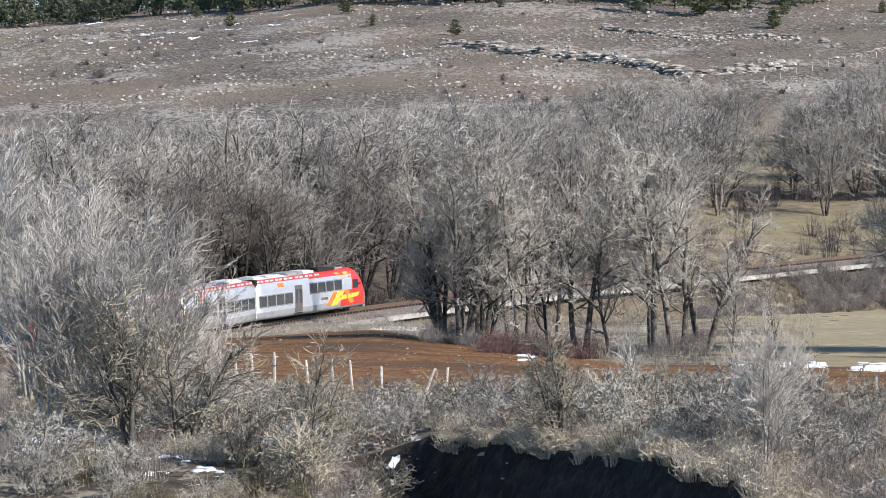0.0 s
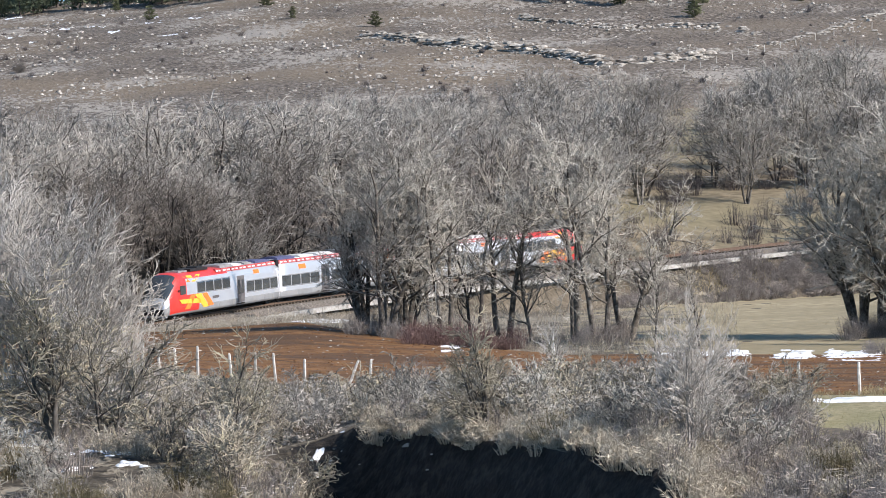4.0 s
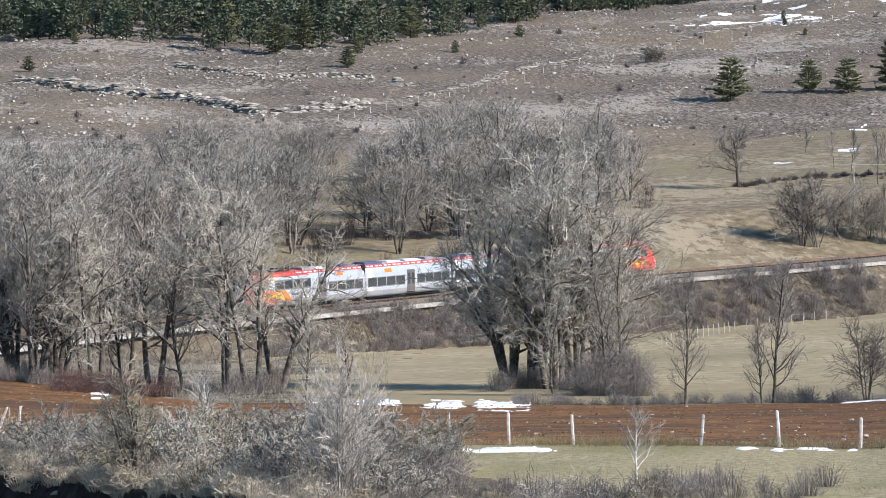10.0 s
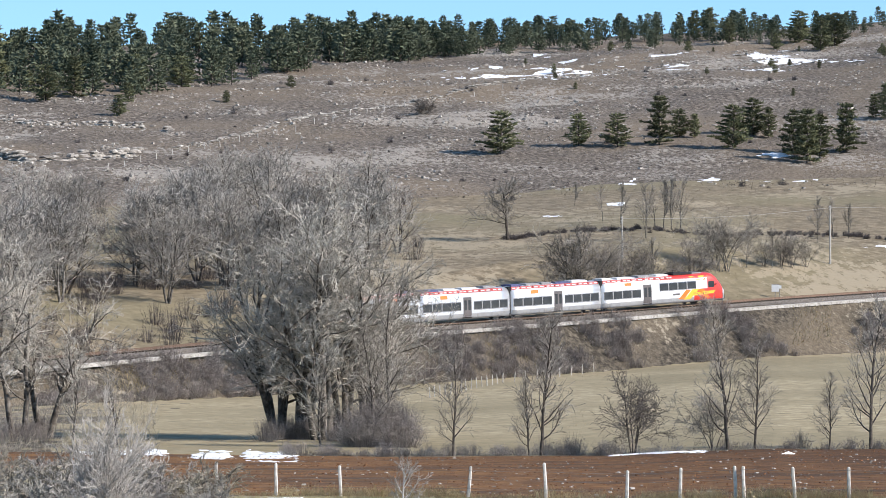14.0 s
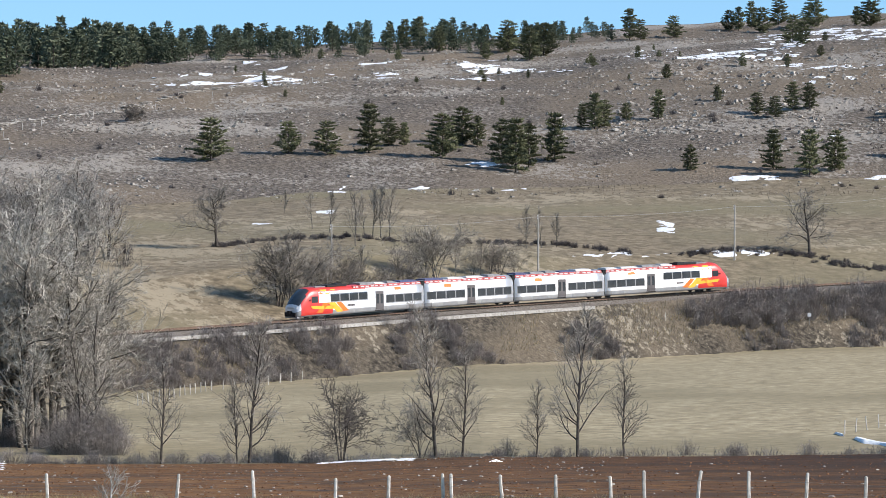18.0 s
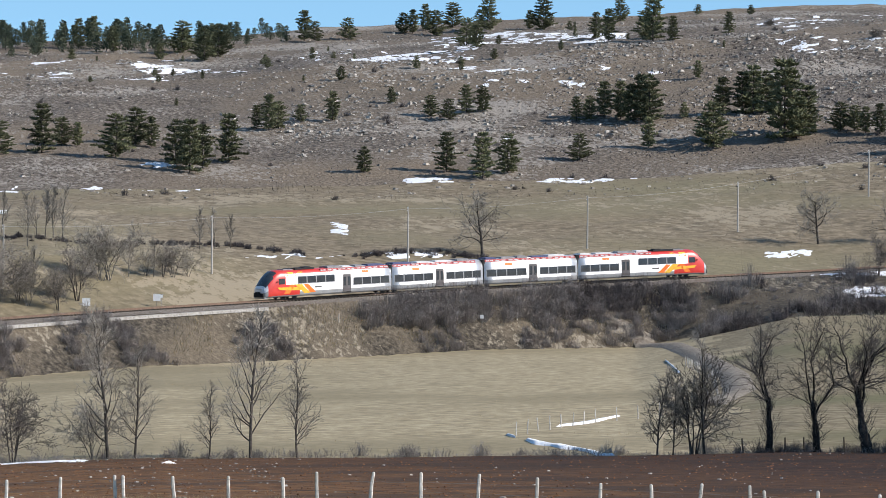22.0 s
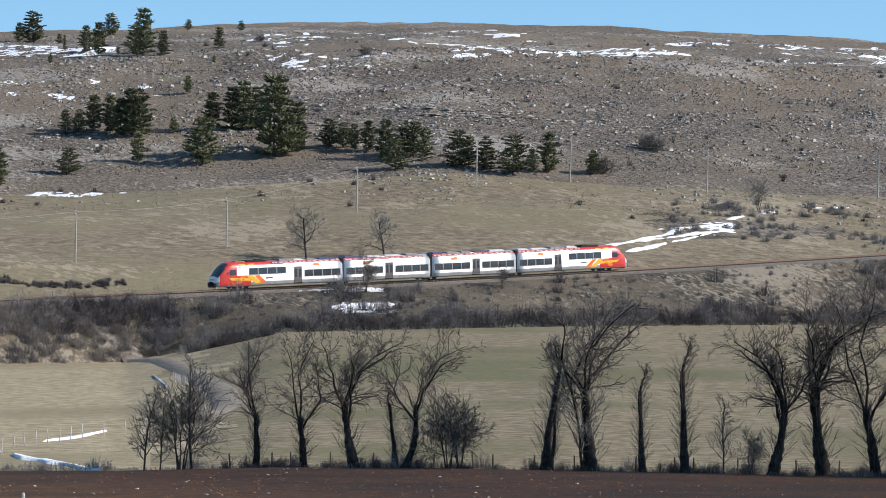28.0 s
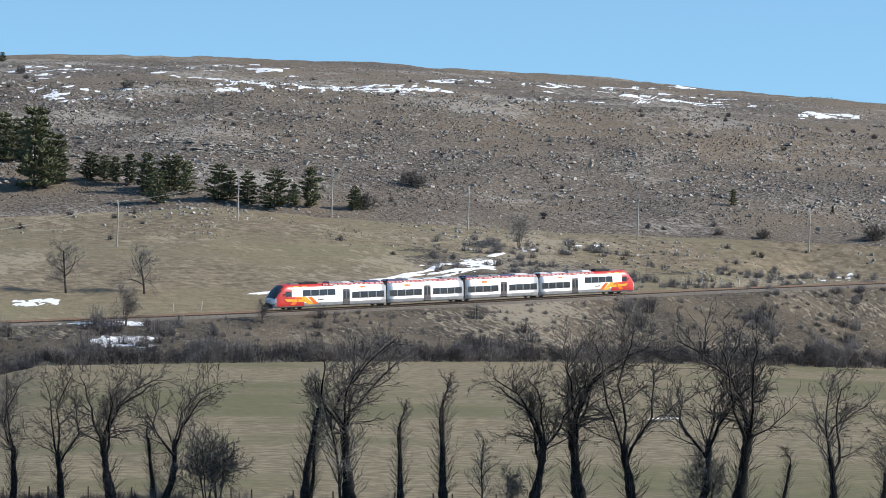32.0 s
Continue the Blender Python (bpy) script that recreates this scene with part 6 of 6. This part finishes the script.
def bogie(x, parent):
    s = Soup()
    for y in (-1.02, 1.02):
        s.box(x - 1.55, y - 0.08, 0.42, x + 1.55, y + 0.08, 0.62)
        for dx in (-0.95, 0.95):
            s.box(x + dx - 0.18, y - 0.12, 0.25, x + dx + 0.18, y + 0.12, 0.55)
        s.box(x - 0.3, y - 0.12, 0.5, x + 0.3, y + 0.12, 0.9)
    s.box(x - 0.35, -1.0, 0.45, x + 0.35, 1.0, 0.7)
    b = s.make("bogie", M_GEAR, parent, "dark steel bogie")
    for dx in (-0.95, 0.95):
        for y in (-0.75, 0.75):
            w = Soup()
            w.tube((x + dx, y - 0.07, 0.43), (x + dx, y + 0.07, 0.43), 0.43, 0.43, 18)
            n = len(w.v)
            w.f += [tuple(range(n - 36, n - 18))[::-1], tuple(range(n - 18, n))]
            w.make("wheel", M_WHEEL, b)


def roof_gear(x0, x1, parent, seed):
    g = random.Random(seed)
    for side in (-1, 1):
        x = x0
        while x < x1 - 0.9:
            ln = min(g.choice((1.5, 1.8, 2.1)), x1 - x)
            s = Soup()
            y = 1.13
            s.v += [Vector(p) for p in ((x + 0.03, side * 1.29, 3.36), (x + ln - 0.06, side * 1.29, 3.36), (x + ln - 0.06, side * 1.14, 3.66), (x + 0.03, side * 1.14, 3.66), (x + 0.03, side * 1.08, 3.36), (x + ln - 0.06, side * 1.08, 3.36), (x + ln - 0.06, side * 0.98, 3.66), (x + 0.03, side * 0.98, 3.66))]
            s.f += [(0, 1, 2, 3), (4, 7, 6, 5), (0, 4, 5, 1), (3, 2, 6, 7), (0, 3, 7, 4), (1, 5, 6, 2)]
            s.make("roof_fairing", M_ROOFRED, parent, "dull red roof fairing")
            for k in range(2):
                s = Soup()
                xa = x + 0.2 + k * ln * 0.45
                s.box(xa, side * 1.235 - 0.025, 3.44, xa + ln * 0.30, side * 1.235 + 0.025, 3.56)
                s.make("grille", M_PALEROOF, parent, "pale ventilation slots")
            x += ln
    x = x0 + 0.4
    while x < x1 - 1.2:
        ln = g.uniform(1.4, 3.0)
        ln = min(ln, x1 - 0.3 - x)
        s = Soup()
        hgt = g.uniform(0.03, 0.14)
        s.box(x, -0.85, 3.66, x + ln, 0.85, 3.74 + hgt)
        s.box(x + 0.15, -0.6, 3.74 + hgt, x + ln - 0.15, 0.6, 3.80 + hgt)
        s.make("roof_unit", g.choice((M_PALEROOF, M_ROOF, M_PALEROOF, M_ROOF, M_BLUEGREY)), parent, "equipment box on the roof")
        x += ln + g.uniform(0.2, 0.9)


def window_row(x0, x1, z0, z1, n, side, body, gap=0.09):
    panel("window_band", x0, x1, z0, z1, side, M_BAND, body, "grey window band", 0.008)
    w = (x1 - x0) / n
    for i in range(n):
        p = panel("window", x0 + i * w + gap, x0 + (i + 1) * w - gap, z0 + 0.10, z1 - 0.08, side, M_GLASS, body, "tinted window glass", 0.018)


def door(x, side, body):
    d = panel("door", x - 0.68, x + 0.68, 0.62, 2.85, side, M_DOOR, body, "grey sliding door", 0.014)
    for k in (-1, 1):
        panel("door_window", x + k * 0.34 - 0.2, x + k * 0.34 + 0.2, 1.35, 2.5, side, M_GLASS, d, "tinted door glass", 0.024)
    panel("door_step", x - 0.75, x + 0.75, 0.46, 0.58, side, M_GEAR, d, "", 0.05)


def end_car(name, seed, label):
    e = new(name)
    L = 10.45
    st = [(-L, 1, 3.74, 0.36)] + [(-L + i * 1.4, 1, 3.74, 0.36) for i in range(1, 13)] + [(7.2, 1.0, 3.76, 0.36), (7.9, 0.995, 3.80, 0.36), (8.5, 0.98, 3.66, 0.36), (9.1, 0.955, 3.22, 0.36), (9.6, 0.92, 2.70, 0.36), (9.95, 0.87, 2.22, 0.36), (10.25, 0.80, 1.86, 0.38), (10.42, 0.72, 1.62, 0.44), (10.5, 0.62, 1.42, 0.52)]

    def colour(x, z, y):
        if z < 0.52:
            return 1
        if x > 8.6 and z > 1.75 and y < 1.15:
            return 3
        if x > 10.1 and z < 1.0:
            return 1
        if x > 9.8 and z < 1.8:
            return 0
        if x > 5.4 and (z > 3.2 or z < 1.9 or x > 7.0):
            return 2
        if z > 3.3 and x > -1.0:
            return 2
        if z < 1.0:
            return 4
        return 0
    v, f, idx = loft(st, colour)
    mesh_object("body", v, f, [M_SILVER, M_SKIRT, M_RED, M_GLASS, M_SKIRT2], e, "silver body with a red cab", idx, True)
    body = e.children[0]
    for side in (-1, 1):
        panel("cab_window", 7.35, 8.35, 1.98, 2.72, side, M_GLASS, body, "dark cab side window", 0.012)
        window_row(-0.9, 5.3, 1.9, 2.92, 4, side, body)
        door(-2.9, side, body)
        window_row(-10.1, -3.95, 1.32, 2.36, 4, side, body)
        panel("logo_plate", -6.6, -5.5, 2.86, 3.2, side, M_ORANGE, body, "plain red-orange mark")
        panel("vent_panel", 1.3, 2.5, 1.30, 1.52, side, M_DOOR, body, "dark vent slot")
        panel("skirt_hatch", -9.2, -7.4, 0.5, 0.9, side, M_SKIRT, body)
        panel("skirt_hatch", -1.4, 1.2, 0.5, 0.9, side, M_SKIRT, body)
        for pts, mat in ((((3.2, 0.7), (4.2, 0.7), (5.8, 1.88), (4.6, 1.88)), M_YELLOW), (((4.7, 1.1), (8.2, 1.25), (8.6, 1.6), (4.9, 1.5)), M_YELLOW), (((5.6, 1.88), (6.5, 1.88), (7.6, 0.75), (6.7, 0.72)), M_ORANGE), (((2.3, 0.8), (3.2, 0.75), (4.4, 1.85), (3.6, 1.88)), M_ORANGE), (((4.2, 3.45), (4.9, 3.48), (6.2, 2.95), (5.6, 2.92)), M_YELLOW), (((5.8, 3.46), (6.9, 3.48), (6.7, 3.30), (5.9, 3.25)), M_YELLOW), (((6.4, 2.95), (7.0, 2.95), (7.9, 3.40), (7.3, 3.45)), M_ORANGE)):
            arrow("painted_flash", pts, side, mat, body, "yellow and orange painted flash")
        lamp = Soup()
        m = Matrix.Translation((10.16, side * 0.82, 1.42)) @ Matrix.Rotation(side * -0.5, 4, "Z")
        lamp.box(-0.12, -0.28, -0.10, 0.17, 0.28, 0.12, m)
        lamp.make("headlight", M_LAMP, body, "clear glass headlight")
        panel("mirror_arm", 8.45, 8.75, 2.3, 2.38, side, M_BLACK, body, "", 0.14)
    s = Soup()
    s.box(10.3, -0.55, 1.32, 10.53, 0.55, 1.52)
    s.make("nose_grille", M_PALEROOF, body, "pale grille between the headlights")
    s = Soup()
    s.box(10.2, -0.95, 0.42, 10.62, 0.95, 0.92)
    s.box(10.5, -0.25, 0.75, 10.9, 0.25, 1.1)
    s.make("coupler", M_BLACK, body, "black coupler and buffer beam")
    s = Soup()
    s.box(10.0, -1.05, 0.22, 10.45, 1.05, 0.42)
    s.make("rail_guard", M_SKIRT, body)
    roof_gear(-10.2, 1.4, e, seed)
    s = Soup()
    s.box(2.0, -0.8, 3.7, 5.2, 0.8, 3.92)
    s.box(2.4, -0.5, 3.92, 3.4, 0.5, 4.02)
    s.make("roof_unit", M_BLACK, e, "black cooling unit on the roof")
    s = Soup()
    s.box(5.4, -0.6, 3.72, 7.0, 0.6, 3.84)
    rack = s.make("horn_rack", M_ROOF, e)
    for k in range(5):
        s = Soup()
        s.tube((5.6 + k * 0.3, -0.5, 3.78), (5.6 + k * 0.3, 0.5, 3.95), 0.03, 0.03, 4)
        s.make("horn", M_ROOF, rack)
    bogie(6.3, e)
    tagged(e, label, "train")
    return e


def middle_car(name, seed, label):
    e = new(name)
    L = 7.5
    st = [(-L + i * 1.5, 1, 3.74, 0.36) for i in range(11)]
    v, f, idx = loft(st, lambda x, z, y: 1 if z < 0.52 else (2 if z < 1.0 else 0))
    body = mesh_object("body", v, f, [M_SILVER, M_SKIRT, M_SKIRT2], e, "silver carriage body", idx, True)
    for side in (-1, 1):
        window_row(-7.2, -0.75, 1.32, 2.36, 4, side, body)
        window_row(1.35, 7.2, 1.32, 2.36, 4, side, body)
        door(0.3, side, body)
        panel("logo_plate", -4.2, -3.0, 2.75, 3.15, side, M_ORANGE, body, "plain red-orange mark")
        panel("skirt_hatch", -4.5, -2.0, 0.5, 0.9, side, M_SKIRT, body)
        panel("skirt_hatch", 2.0, 4.6, 0.5, 0.9, side, M_SKIRT, body)
    roof_gear(-7.3, 7.3, e, seed)
    tagged(e, label, "train")
    return e


def gangway(car, x):
    s = Soup()
    for k in range(4):
        xa = x - 0.26 + k * 0.13
        s.box(xa, -1.36, 0.5, xa + 0.09, 1.36, 3.72)
    s.box(x - 0.26, -1.25, 0.6, x + 0.26, 1.25, 3.6)
    s.make("gangway_bellows", M_BLACK, car, "black rubber bellows between carriages")
    bogie(x, car)


CARS = []
for kind, seed, back, front, label in (("end", 1, 51.8, 72.8, "rear railcar of silver and red with a sloped cab"), ("middle", 2, 51.8, 36.4, "silver middle carriage with red roof fairings"), ("middle", 3, 36.4, 21.0, "silver middle carriage with red roof fairings"), ("end", 4, 21.0, 0.0, "leading railcar of silver and red with a sloped cab")):
    car = end_car("railcar", seed, label) if kind == "end" else middle_car("rail_carriage", seed, label)
    if kind == "middle":
        gangway(car, 7.7 if seed == 3 else -7.7)
        if seed == 2:
            gangway(car, 7.7)
    car["group"] = "four-part railcar train"
    car.scale = (TRAIN, TRAIN, TRAIN)
    CARS.append((car, back, front))



def motions():
    for ob, back, front in CARS:
        walk(ob, [(float(t), car_pose(t, back, front)) for t in range(33)])


motions()
